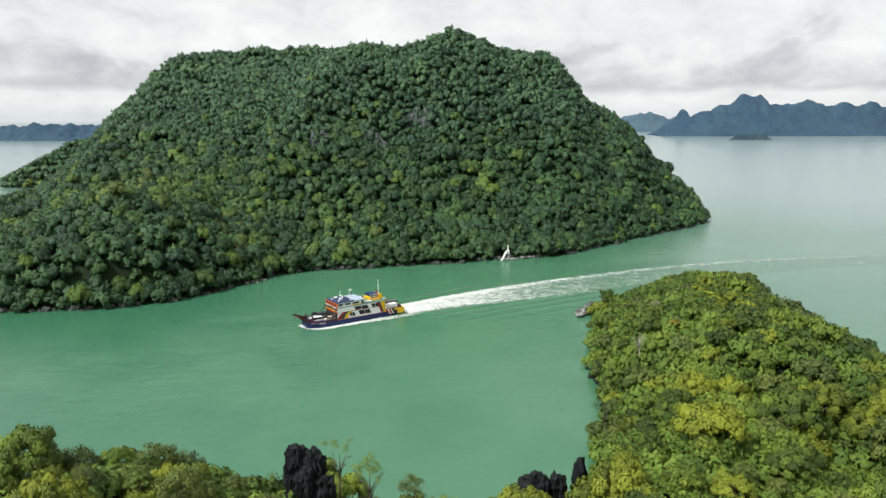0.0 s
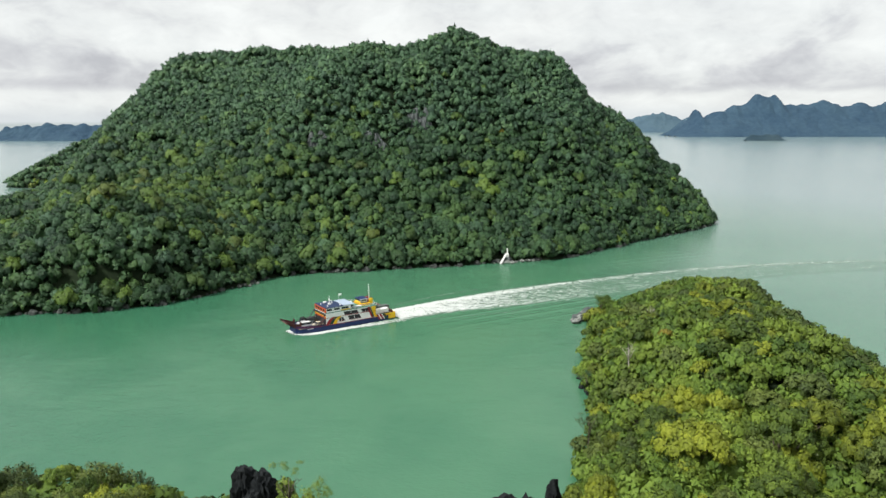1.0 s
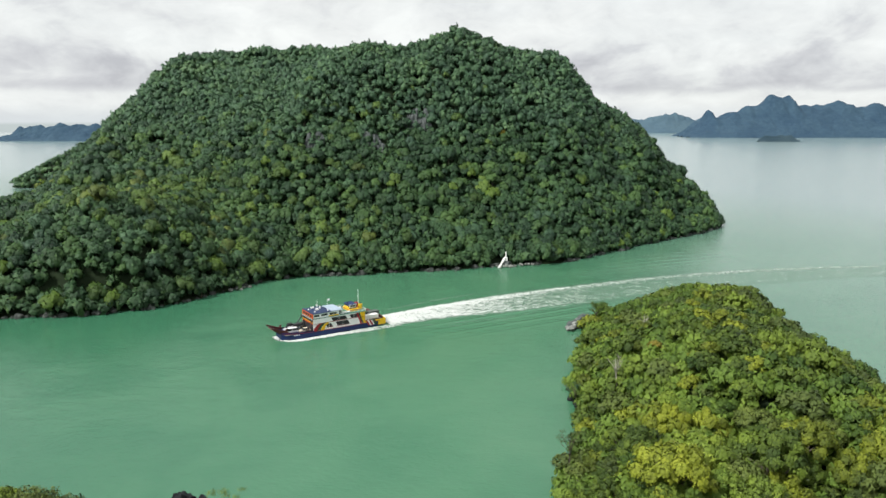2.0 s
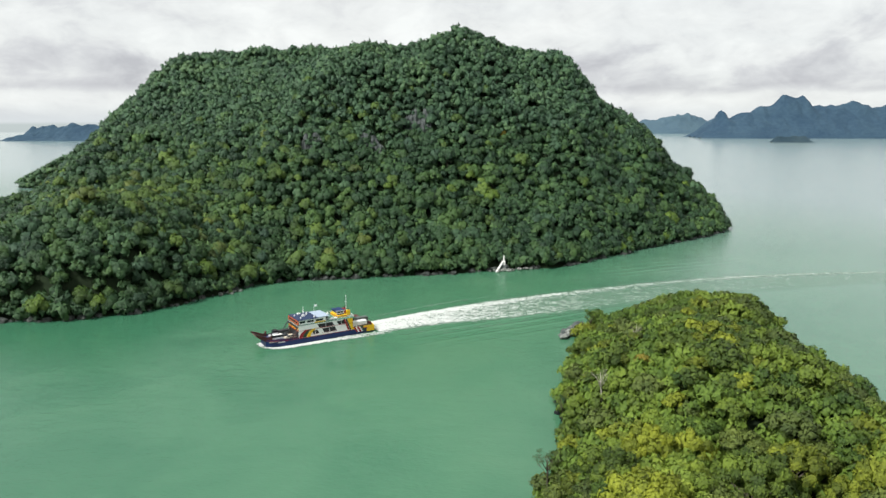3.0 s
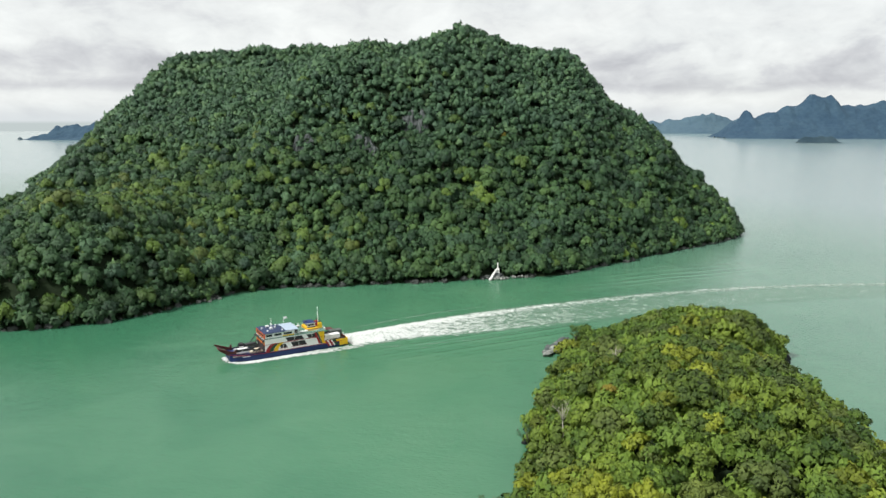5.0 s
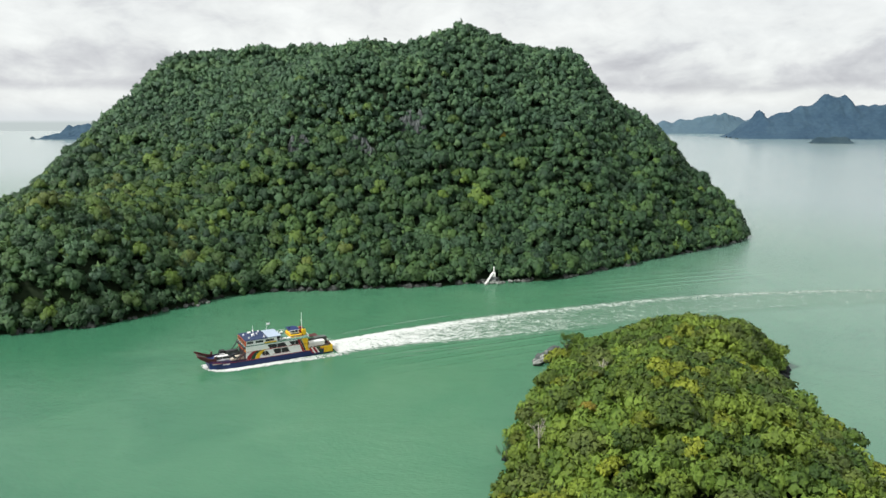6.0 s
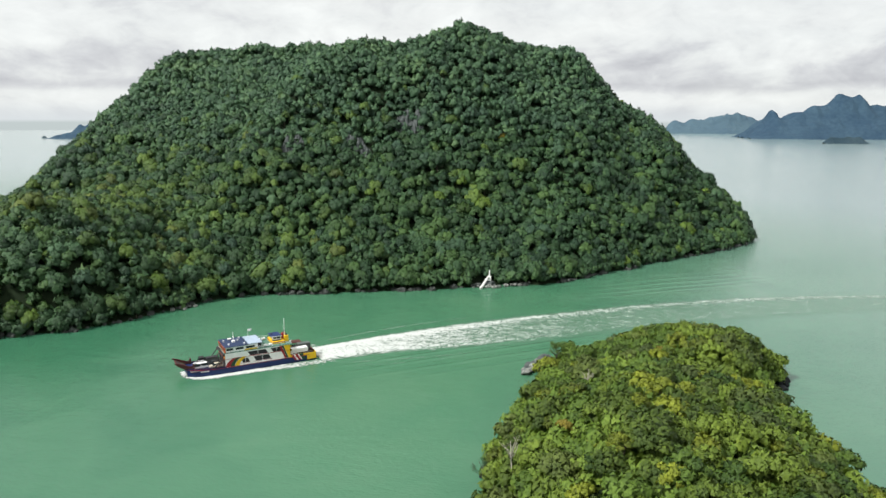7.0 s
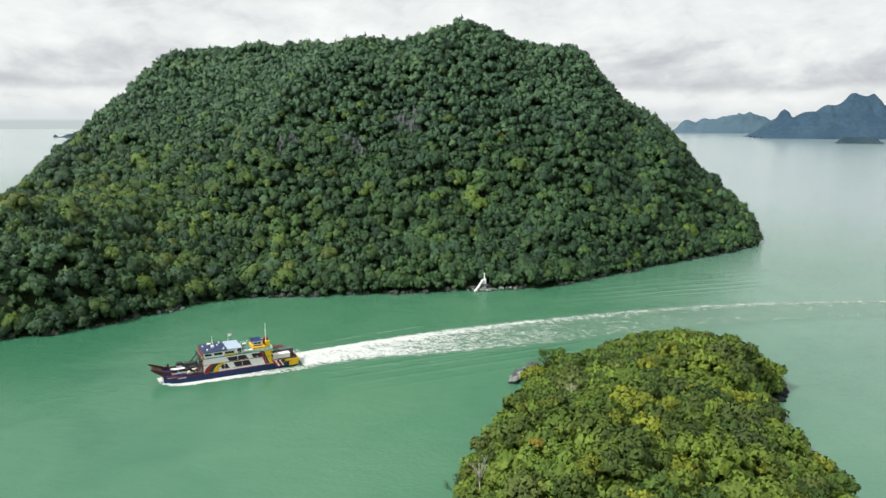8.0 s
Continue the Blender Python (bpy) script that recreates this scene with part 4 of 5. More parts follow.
def box(bm, x0, x1, y0, y1, z0, z1, bevel=0.0):
    m = Matrix.Translation(((x0 + x1) / 2, (y0 + y1) / 2, (z0 + z1) / 2)) @ Matrix.Diagonal((abs(x1 - x0), abs(y1 - y0), abs(z1 - z0), 1))
    made = bmesh.ops.create_cube(bm, size=1, matrix=m)["verts"]
    if bevel:
        edges = list({e for v in made for e in v.link_edges})
        bmesh.ops.bevel(bm, geom=edges, offset=bevel, segments=2, affect="EDGES", profile=0.6)
    return bm


def prism(bm, outline, axis, a, b):
    """An outline in the plane across one axis, drawn out from a to b."""
    def at(u, v, w):
        return {"x": (w, u, v), "y": (u, w, v), "z": (u, v, w)}[axis]
    lo, hi = [bm.verts.new(at(u, v, a)) for u, v in outline], [bm.verts.new(at(u, v, b)) for u, v in outline]
    n = len(outline)
    bm.faces.new(lo[::-1])
    bm.faces.new(hi)
    for k in range(n):
        bm.faces.new((lo[k], lo[(k + 1) % n], hi[(k + 1) % n], hi[k]))
    bmesh.ops.recalc_face_normals(bm, faces=bm.faces[:])
    return bm


def cylinder(bm, p, q, r0, r1=None, sides=12):
    p, q = Vector(p), Vector(q)
    m = Matrix.Translation((p + q) / 2) @ (q - p).to_track_quat("Z", "Y").to_matrix().to_4x4()
    bmesh.ops.create_cone(bm, cap_ends=True, segments=sides, radius1=r0, radius2=r0 if r1 is None else r1, depth=(q - p).length, matrix=m)
    return bm


def build_marker():
    root = new("navigation_marker")
    tagged(root, "small white concrete marker with a sloping walkway on the shore rocks", "marker")
    root.matrix_basis = pose(32.2, 360.6, 3.7)
    part("plinth", box(bmesh.new(), -0.8, 0.8, -0.7, 0.7, -1.3, 0.7, 0.08), WHITE_STONE, root)
    part("pillar", cylinder(bmesh.new(), (0.05, 0, 0.7), (0.05, 0, 2.9), 0.36, 0.22, 10), WHITE_STONE, root)
    part("cap", cylinder(bmesh.new(), (0.05, 0, 2.9), (0.05, 0, 3.5), 0.36, 0.08, 10), WHITE_STONE, root)
    top, foot = Vector((-0.5, -0.6, 0.5)), Vector((-3.2, -4.4, -3.3))
    along = (foot - top).normalized()
    side = along.cross(Vector((0, 0, 1))).normalized()
    up = side.cross(along).normalized()

    def plank(a, b, w0, w1, h0, h1):
        bm = bmesh.new()
        vs = [[bm.verts.new(p + side * w + up * h) for w, h in ((w0, h0), (w1, h0), (w1, h1), (w0, h1))] for p in (a, b)]
        for k in range(4):
            bm.faces.new((vs[0][k], vs[0][(k + 1) % 4], vs[1][(k + 1) % 4], vs[1][k]))
        bm.faces.new(vs[0][::-1])
        bm.faces.new(vs[1])
        bmesh.ops.recalc_face_normals(bm, faces=bm.faces[:])
        return bm
    part("walkway", plank(top, foot, -0.36, 0.36, -0.22, 0.0), WHITE_STONE, root)
    for w in (-0.43, 0.36):
        part("parapet", plank(top, foot, w, w + 0.07, -0.22, 0.30), WHITE_STONE, root)
    part("landing", box(bmesh.new(), -4.0, -2.8, -5.2, -4.1, -4.2, -3.1, 0.06), WHITE_STONE, root)


build_marker()
rock_thing("boulder", rock_rs, 32.4, 361.2, 1.0, 2.5, 0.8, ROCK_GREY, "grey limestone boulder carrying the white marker", "boulders below the white marker", 40)


# ---- the car ferry ----
def paint(name, color, rough=0.45, dirt=0.12, metal=0.0):
    """Ship's paint, a little weathered."""
    m, t, p, obj, geo = material(name, rough, metal, 0.4)
    f = noise_node(t, obj, 0.8, 6, 0.6)
    g = noise_node(t, obj, 7.0, 4, 0.6)
    k = math_node(t, "ADD", math_node(t, "MULTIPLY", f, 0.6), math_node(t, "MULTIPLY", g, 0.4))
    worn = tuple(c * (1 - dirt * 2.2) + 0.06 * dirt for c in color)
    t.links.new(ramp_node(t, k, [(0.32, worn), (0.55, color)]), p.inputs["Base Color"])
    return m


NAVY = paint("navy_hull_paint", (0.002, 0.020, 0.105), 0.5)
WHITE = paint("white_ship_paint", (0.84, 0.84, 0.83), 0.4, 0.08)
RED = paint("red_ship_paint", (0.30, 0.016, 0.026), 0.45)
OXIDE = paint("oxide_red_paint", (0.085, 0.022, 0.020), 0.6, 0.2)
YELLOW = paint("yellow_ship_paint", (0.80, 0.50, 0.015), 0.4)
GREEN = paint("dark_green_ship_paint", (0.012, 0.065, 0.035), 0.4)
DECK_GREEN = paint("green_deck_paint", (0.085, 0.20, 0.15), 0.6, 0.2)
ROOF_BLUE = paint("blue_roof_sheeting", (0.014, 0.032, 0.090), 0.6, 0.15)
ROOF_PALE = paint("pale_blue_roof_sheeting", (0.36, 0.44, 0.54), 0.45, 0.12)
ORANGE = paint("orange_red_ship_paint", (0.50, 0.075, 0.015), 0.45)
# dark paint of the fittings, also used as the shade inside the openings
DARK = paint("dark_paint_and_bay_shade", (0.022, 0.022, 0.026), 0.6)
DECK_GREY = paint("worn_car_deck", (0.13, 0.115, 0.105), 0.75, 0.2)
STEEL = paint("galvanised_steel", (0.42, 0.43, 0.44), 0.4, 0.1, 0.6)
RUBBER = paint("black_rubber", (0.018, 0.018, 0.018), 0.8)
GLASS = paint("tinted_glass", (0.02, 0.028, 0.032), 0.08, 0.05)
FERRY_POSE = pose(-18.0, 258.9, 0.0, 0, 0, 215.5) @ Matrix.Diagonal((0.875, 0.89, 0.85, 1))


def loft(bm, sections, close=True):
    rings = [[bm.verts.new(p) for p in s] for s in sections]
    for u, v in zip(rings, rings[1:]):
        for k in range(len(u) - 1):
            bm.faces.new((u[k], u[k + 1], v[k + 1], v[k]))
    if close:
        bm.faces.new(rings[0][::-1])
        bm.faces.new(rings[-1])
    bmesh.ops.recalc_face_normals(bm, faces=bm.faces[:])
    return bm


def half_beam(x):
    return 5.2 - 0.3 * max(0.0, (4 - x) / 4) - 2.3 * max(0.0, (x - 35.5) / 7.5) ** 1.7


def sheer(x):
    return 2.2 + 0.5 * max(0.0, (x - 30) / 13) ** 1.6


def side_panel(outline, y0, y1):
    """An upright panel along the ship: its outline in x and z, from y0 to y1."""
    return prism(bmesh.new(), outline, "y", y0, y1)


def curved_stripe(x0, wide, z0, z1, bow, steps=6):
    """A stripe that sweeps up and back in a curve."""
    a = [(x0 - bow * (k / steps) ** 2, z0 + (z1 - z0) * k / steps) for k in range(steps + 1)]
    return a + [(x + wide, z) for x, z in reversed(a)]


def wall_with_openings(parent, name, y, x0, x1, z0, z1, holes, mat, thick=0.12):
    """A ship's side built as one mesh round its openings: bands between the sills and heads, and the posts between the holes."""
    bm = bmesh.new()
    levels = sorted({z0, z1, *[h[2] for h in holes], *[h[3] for h in holes]})
    for a, b in zip(levels, levels[1:]):
        cuts = sorted((h[0], h[1]) for h in holes if h[2] <= a and h[3] >= b)
        x = x0
        for c, d in cuts + [(x1, x1)]:
            if c > x + 1e-6:
                box(bm, x, c, y - thick / 2, y + thick / 2, a, b)
            x = max(x, d)
    bmesh.ops.remove_doubles(bm, verts=bm.verts[:], dist=0.0005)
    return part(name, bm, mat, parent)


def railing(parent, pts, height=1.0, mat=None):
    """A rail along a line of points, with posts that are its parts."""
    mat = mat or WHITE
    bm = bmesh.new()
    for a, b in zip(pts, pts[1:]):
        for h in (height, height * 0.55):
            cylinder(bm, (a[0], a[1], a[2] + h), (b[0], b[1], b[2] + h), 0.035, sides=6)
    rail = part("railing", bm, mat, parent)
    for a, b in zip(pts, pts[1:]):
        n = max(1, int((Vector(b) - Vector(a)).length / 1.6))
        for k in range(n + 1):
            p = Vector(a).lerp(Vector(b), k / n)
            part("post", cylinder(bmesh.new(), p, p + Vector((0, 0, height)), 0.035, sides=6), mat, rail)
    return rail


def build_ferry():
    root = new("car_ferry")
    tagged(root, "navy blue and white car ferry with red, green and yellow stripes", "ferry")
    stations = [0, 1.5, 4, 10, 18, 26, 32, 35.5, 37.5, 39.5, 41, 42.2, 43]
    bm = bmesh.new()
    loft(bm, [[(x - (0.6 if x > 42 else 0), -half_beam(x) * 0.86, -1.0), (x, -half_beam(x) * 0.97, 0.4), (x, -half_beam(x), sheer(x)), (x, half_beam(x), sheer(x)), (x, half_beam(x) * 0.97, 0.4), (x - (0.6 if x > 42 else 0), half_beam(x) * 0.86, -1.0)] for x in stations])
    hull = part("hull", bm, NAVY, root)
    for s in (1, -1):
        bm = bmesh.new()
        xs = [k * 43 / 40 for k in range(41)]
        loft(bm, [[(x, s * (half_beam(x) + 0.02), sheer(x) - 0.05), (x, s * (half_beam(x) + 0.14), sheer(x) - 0.05), (x, s * (half_beam(x) + 0.14), sheer(x) + 0.05), (x, s * (half_beam(x) + 0.02), sheer(x) + 0.05), (x, s * (half_beam(x) + 0.02), sheer(x) - 0.05)] for x in xs], False)
        part("rubbing_strake", bm, RED, hull, "dark red rubbing strake")
        # bulwarks fore and aft
        bm = bmesh.new()
        xs = [31 + k * 1.0 for k in range(13)]
        loft(bm, [[(x, s * half_beam(x), sheer(x)), (x, s * half_beam(x), sheer(x) + 0.45), (x, s * (half_beam(x) - 0.12), sheer(x) + 0.45), (x, s * (half_beam(x) - 0.12), sheer(x)), (x, s * half_beam(x), sheer(x))] for x in xs], False)
        part("bulwark", bm, NAVY, hull)
        bm = bmesh.new()
        xs = [31 + k * 1.0 for k in range(13)]
        loft(bm, [[(x, s * (half_beam(x) + 0.06), sheer(x) + 0.452), (x, s * (half_beam(x) + 0.06), sheer(x) + 0.50), (x, s * (half_beam(x) - 0.14), sheer(x) + 0.50), (x, s * (half_beam(x) - 0.14), sheer(x) + 0.452), (x, s * (half_beam(x) + 0.06), sheer(x) + 0.452)] for x in xs], False)
        part("bulwark_cap", bm, OXIDE, hull)
        part("bulwark", side_panel([(0, 2.2), (9.2, 2.2), (9.2, 3.1), (5.0, 3.1), (4.6, 2.95), (0, 2.95)], s * 5.0, s * 5.12), YELLOW, hull, "yellow stern bulwark")
        # stripes on the quarter
        for x0, w, lean, mat in ((0.05, 3.3, 0.0, YELLOW), (3.7, 1.3, -1.6, GREEN), (5.0, 0.5, -1.6, WHITE), (5.5, 0.9, -1.6, RED), (6.4, 0.6, -1.6, WHITE), (7.0, 0.7, -1.6, RED)):
            top = 3.12 if mat is not YELLOW else 2.96
            out = [(x0 - (0 if mat is YELLOW else 0.0), 0.55 if mat is YELLOW else 0.9), (x0 + w, 0.55 if mat is YELLOW else 0.9), (x0 + w - lean * 0.8, top), (x0 - lean * 0.8, top)]
            part("stripe", side_panel(out, s * 5.13 + (0.0 if s > 0 else -0.03), s * 5.16 + (0.0 if s > 0 else -0.03) + s * 0.06), mat, hull)
        # draught marks and the name, too small to read
        for k in range(7):
            part("lettering", side_panel([(36.2 + k * 0.42, 1.75), (36.5 + k * 0.42, 1.75), (36.5 + k * 0.42, 2.1), (36.2 + k * 0.42, 2.1)], s * (half_beam(37.5) + 0.05), s * (half_beam(37.5) + 0.09)), WHITE, hull, "white painted bars of lettering")
    part("transom", box(bmesh.new(), -0.06, 0.06, -4.9, 4.9, 0.5, 2.95, 0.02), YELLOW, hull, "yellow transom")
    part("car_deck", box(bmesh.new(), 0.3, 42.2, -4.85, 4.85, 2.2, 2.26), DECK_GREY, root, "worn grey car deck")
    # side walls with big openings
    holes = [(15.9, 21.9, 3.0, 4.8), (23.0, 26.2, 3.0, 4.6), (11.9, 16.0, 5.25, 6.75), (16.9, 23.8, 5.25, 6.75)]
    for s in (1, -1):
        wall = wall_with_openings(root, "side_wall", s * 5.1, 9.2, 31.2, 2.3, 7.1, holes, WHITE)
        for h in holes:
            # a dark panel closes each opening in place of the shade behind it
            part("window", box(bmesh.new(), h[0], h[1], s * 4.92 - 0.02, s * 4.92 + 0.02, h[2], h[3]), DARK, wall, "dark panel for the shade in the window bay")
            bm = bmesh.new()
            for k in range(1, 2):
                x = h[0] + (h[1] - h[0]) * k / 2
                box(bm, x - 0.05, x + 0.05, s * 5.1 - 0.05, s * 5.1 + 0.05, h[2], h[3])
            part("mullion", bm, WHITE, wall)
            # the bays lean forward: a gusset fills a corner at each end
            for out in ([(h[0] - 0.01, h[2]), (h[0] + 0.85, h[3] + 0.01), (h[0] - 0.01, h[3] + 0.01)], [(h[1] + 0.01, h[2] - 0.01), (h[1] + 0.01, h[3]), (h[1] - 0.85, h[2] - 0.01)]):
                part("gusset", side_panel(out, s * 5.1 - 0.05, s * 5.1 + 0.05), WHITE, wall)
            part("window_trim", box(bmesh.new(), h[0] - 0.08, h[1] + 0.08, s * 5.165 - 0.02, s * 5.165 + 0.02, h[2] - 0.1, h[2]), RED, wall)
        y0, y1 = (5.165, 5.20) if s > 0 else (-5.20, -5.165)
        # sweeping stripes at the front of the wall, and leaning ones aft
        for x0, w, mat in ((29.6, 1.5, RED), (28.2, 1.4, GREEN), (26.6, 1.5, YELLOW)):
            part("stripe", side_panel(curved_stripe(x0, w, 2.35, 5.25, 2.4), y0, y1), mat, wall)
        for x0, w, mat in ((10.6, 0.75, RED), (9.95, 0.6, GREEN), (9.25, 0.7, YELLOW)):
            part("stripe", side_panel([(x0, 2.4), (x0 + w, 2.4), (x0 + w + 1.7, 7.05), (x0 + 1.7, 7.05)] if mat is not YELLOW else [(9.25, 2.4), (9.9, 2.4), (11.55, 7.05), (9.25, 7.05)], y0 + (0.004 if mat is RED else 0), y1), mat, wall)
        part("stringcourse", box(bmesh.new(), 9.2, 31.2, s * 5.18 - 0.03, s * 5.18 + 0.03, 5.02, 5.14), RED, wall)
    part("bulkhead", box(bmesh.new(), 9.2, 9.4, -5.0, 5.0, 2.3, 7.1), YELLOW, root, "yellow after bulkhead")
    # a solid dark block stands in for the shaded vehicle deck
    part("vehicle_bay", box(bmesh.new(), 9.5, 31.0, -4.8, 4.8, 2.3, 6.9), DARK, root, "dark block for the shade in the vehicle bay")
    part("upper_deck", box(bmesh.new(), 8.6, 31.4, -5.2, 5.2, 7.1, 7.28, 0.02), DECK_GREEN, root, "green painted upper deck")
    # front of the deckhouse
    front = part("front_wall", box(bmesh.new(), 31.0, 31.25, -5.05, 5.05, 4.9, 9.1), ORANGE, root, "orange-red front wall")
    for y in (-3.4, -1.2, 1.0, 3.2):
        part("window", box(bmesh.new(), 31.25, 31.3, y - 0.8, y + 0.8, 7.7, 8.6), GLASS, front)
    part("stripe", box(bmesh.new(), 31.26, 31.32, -5.05, 5.05, 6.6, 7.2), WHITE, front)
    part("stripe", box(bmesh.new(), 31.26, 31.32, -5.05, 5.05, 5.5, 6.1), YELLOW, front)
    for y in (-4.9, 4.9):
        part("raking_strut", tube_part([(31.2, y, 6.9), (34.6, y, 2.6)], 0.2), DARK, root)
        part("raking_strut", tube_part([(31.2, y * 0.8, 5.0), (33.4, y * 0.85, 2.6)], 0.16), OXIDE, root)
    part("gantry", box(bmesh.new(), 31.3, 32.0, -5.0, 5.0, 6.4, 6.9, 0.05), DARK, root)
    # passenger house
    lounge = [(28.4, 30.6, 7.85, 8.65), (25.0, 27.6, 7.85, 8.65), (21.2, 24.2, 7.85, 8.65)]
    for s in (1, -1):
        wall = wall_with_openings(root, "lounge_wall", s * 4.7, 20.2, 31.0, 7.28, 9.05, lounge, WHITE, 0.1)
        for h in lounge:
            part("window", box(bmesh.new(), h[0], h[1], s * 4.66 - 0.015, s * 4.66 + 0.015, h[2], h[3]), GLASS, wall)
        part("stripe", box(bmesh.new(), 20.4, 24.6, s * 4.77 - 0.02, s * 4.77 + 0.02, 7.3, 7.75), YELLOW, wall)
    part("lounge_end", box(bmesh.new(), 20.2, 20.35, -4.65, 4.65, 7.28, 9.05), WHITE, root)
    roof = part("blue_roof", box(bmesh.new(), 23.4, 31.3, -5.0, 5.0, 9.05, 9.22, 0.03), ROOF_BLUE, root, "dark blue sheet roof")
    for k in range(9):
        x = 23.9 + k * 0.88
        part("roof_seam", box(bmesh.new(), x - 0.03, x + 0.03, -4.95, 4.95, 9.22, 9.27), ROOF_BLUE, roof)
    pale = part("awning_roof", box(bmesh.new(), 18.6, 23.3, -4.2, 4.9, 9.25, 9.4, 0.03), ROOF_PALE, root, "pale blue awning roof")
    for x in (18.8, 21.0):
        for y in (-4.0, 4.7):
            part("awning_post", cylinder(bmesh.new(), (x, y, 7.28), (x, y, 9.25), 0.06, sides=8), WHITE, pale)
    part("deck_locker", box(bmesh.new(), 18.8, 20.0, -3.6, 3.6, 7.28, 8.5, 0.04), DARK, root)
    for s in (1, -1):
        railing(root, [(20.1, s * 5.05, 7.28), (8.9, s * 5.05, 7.28)])
    railing(root, [(8.8, -5.0, 7.28), (8.8, 5.0, 7.28)])
    # wheelhouse on its yellow base
    part("wheelhouse_base", box(bmesh.new(), 10.6, 14.8, -3.2, 3.4, 7.28, 8.2, 0.05), YELLOW, root, "yellow wheelhouse base")
    part("base_stripe", box(bmesh.new(), 10.5, 14.9, -3.25, 3.45, 7.8, 8.0), RED, root)
    wh = part("wheelhouse", box(bmesh.new(), 11.6, 14.5, -2.1, 2.3, 8.2, 9.8, 0.08), WHITE, root, "white wheelhouse")
    for y0, y1 in ((2.3, 2.35), (-2.15, -2.1)):
        for x0, x1 in ((11.9, 13.0), (13.15, 14.3)):
            part("window", box(bmesh.new(), x0, x1, y0, y1, 8.95, 9.6), GLASS, wh)
    for y in (-1.7, -0.6, 0.5, 1.6):
        part("window", box(bmesh.new(), 14.5, 14.55, y - 0.45, y + 0.55, 8.95, 9.6), GLASS, wh)
    part("yellow_band", box(bmesh.new(), 14.56, 14.62, -2.1, 2.3, 8.25, 8.9), YELLOW, wh)
    part("blue_band", box(bmesh.new(), 11.5, 14.56, -2.18, 2.38, 8.26, 8.6), NAVY, wh)
    part("wheelhouse_roof", box(bmesh.new(), 11.3, 14.9, -2.35, 2.55, 9.8, 9.98, 0.05), NAVY, wh, "navy blue roof")
    part("roof_trim", box(bmesh.new(), 11.25, 14.95, 2.56, 2.62, 9.76, 9.96), WHITE, wh)
    part("searchlight", cylinder(bmesh.new(), (14.2, 0, 9.98), (14.2, 0, 10.5), 0.2, sides=10), DARK, wh)
    # masts
    mast = part("mast", cylinder(bmesh.new(), (9.9, 0.8, 7.28), (9.9, 0.8, 15.2), 0.13, 0.06, 8), WHITE, root, "tall white mast")
    part("yard", cylinder(bmesh.new(), (9.9, -0.6, 12.6), (9.9, 2.2, 12.6), 0.05, sides=6), WHITE, mast)
    part("lamp", cylinder(bmesh.new(), (9.9, 0.8, 15.2), (9.9, 0.8, 15.5), 0.12, sides=8), WHITE, mast)
    fore = part("fore_mast", cylinder(bmesh.new(), (27.3, 0.2, 9.22), (27.3, 0.2, 13.2), 0.11, 0.05, 8), WHITE, root, "slim white mast")
    part("radar", box(bmesh.new(), 27.2, 27.4, -0.7, 1.1, 11.0, 11.2, 0.03), WHITE, fore)
    part("foot", box(bmesh.new(), 26.8, 27.8, -0.3, 0.7, 9.22, 9.9, 0.06), WHITE, fore)
    part("flag_staff", cylinder(bmesh.new(), (21.6, -3.0, 9.4), (21.6, -3.0, 12.4), 0.05, sides=6), WHITE, root)
    part("flag", wavy_flag(21.6, -3.0, 12.3), WHITE, root)
    # life rafts and lockers on deck
    for x, y in ((17.4, 3.9), (15.8, 3.9), (18.0, -3.6), (16.2, -3.6), (28.0, -2.6)):
        z = 7.28 if x < 20 else 9.22
        raft = part("life_raft", cylinder(bmesh.new(), (x - 0.6, y, z + 0.45), (x + 0.6, y, z + 0.45), 0.38, sides=14), WHITE, root, "white life raft canister")
        part("cradle", box(bmesh.new(), x - 0.4, x + 0.4, y - 0.35, y + 0.35, z, z + 0.14), DARK, raft)
    for x, y in ((24.4, 3.6), (25.6, -1.0), (29.4, 2.9), (30.2, -1.4), (24.6, -3.4)):
        part("roof_vent", cylinder(bmesh.new(), (x, y, 9.22), (x, y, 9.75), 0.22, 0.3, 10), WHITE, root)
    for y in (-1.6, 1.8):
        fun = part("funnel", box(bmesh.new(), 8.9, 10.3, y - 0.55, y + 0.55, 7.28, 9.6, 0.15), YELLOW if y > 0 else RED, root)
        part("exhaust", cylinder(bmesh.new(), (9.5, y, 9.6), (9.3, y, 10.3), 0.2, sides=10), DARK, fun)
    # bow ramp, raised, with its arms
    ramp = part("bow_ramp", prism(bmesh.new(), [(42.6, 2.5), (43.0, 2.35), (46.2, 4.55), (46.0, 4.85), (42.7, 2.85)], "y", -2.7, 2.7), OXIDE, root, "rust-red raised bow ramp")
    for k in range(6):
        x = 43.1 + k * 0.5
        part("ramp_rib", box(bmesh.new(), x - 0.06, x + 0.06, -2.7, 2.7, 2.9 + k * 0.345, 3.04 + k * 0.345), DARK, ramp)
    for s in (1, -1):
        part("ramp_arm", prism(bmesh.new(), [(41.2, 3.0), (42.6, 3.0), (46.8, 5.2), (46.8, 5.6), (45.9, 5.4), (42.2, 3.9), (41.2, 3.9)], "y", s * 2.75, s * 3.05), OXIDE, ramp)
        part("winch_post", box(bmesh.new(), 40.7, 41.3, s * 3.2 - 0.25, s * 3.2 + 0.25, 2.3, 4.6, 0.05), OXIDE, root)
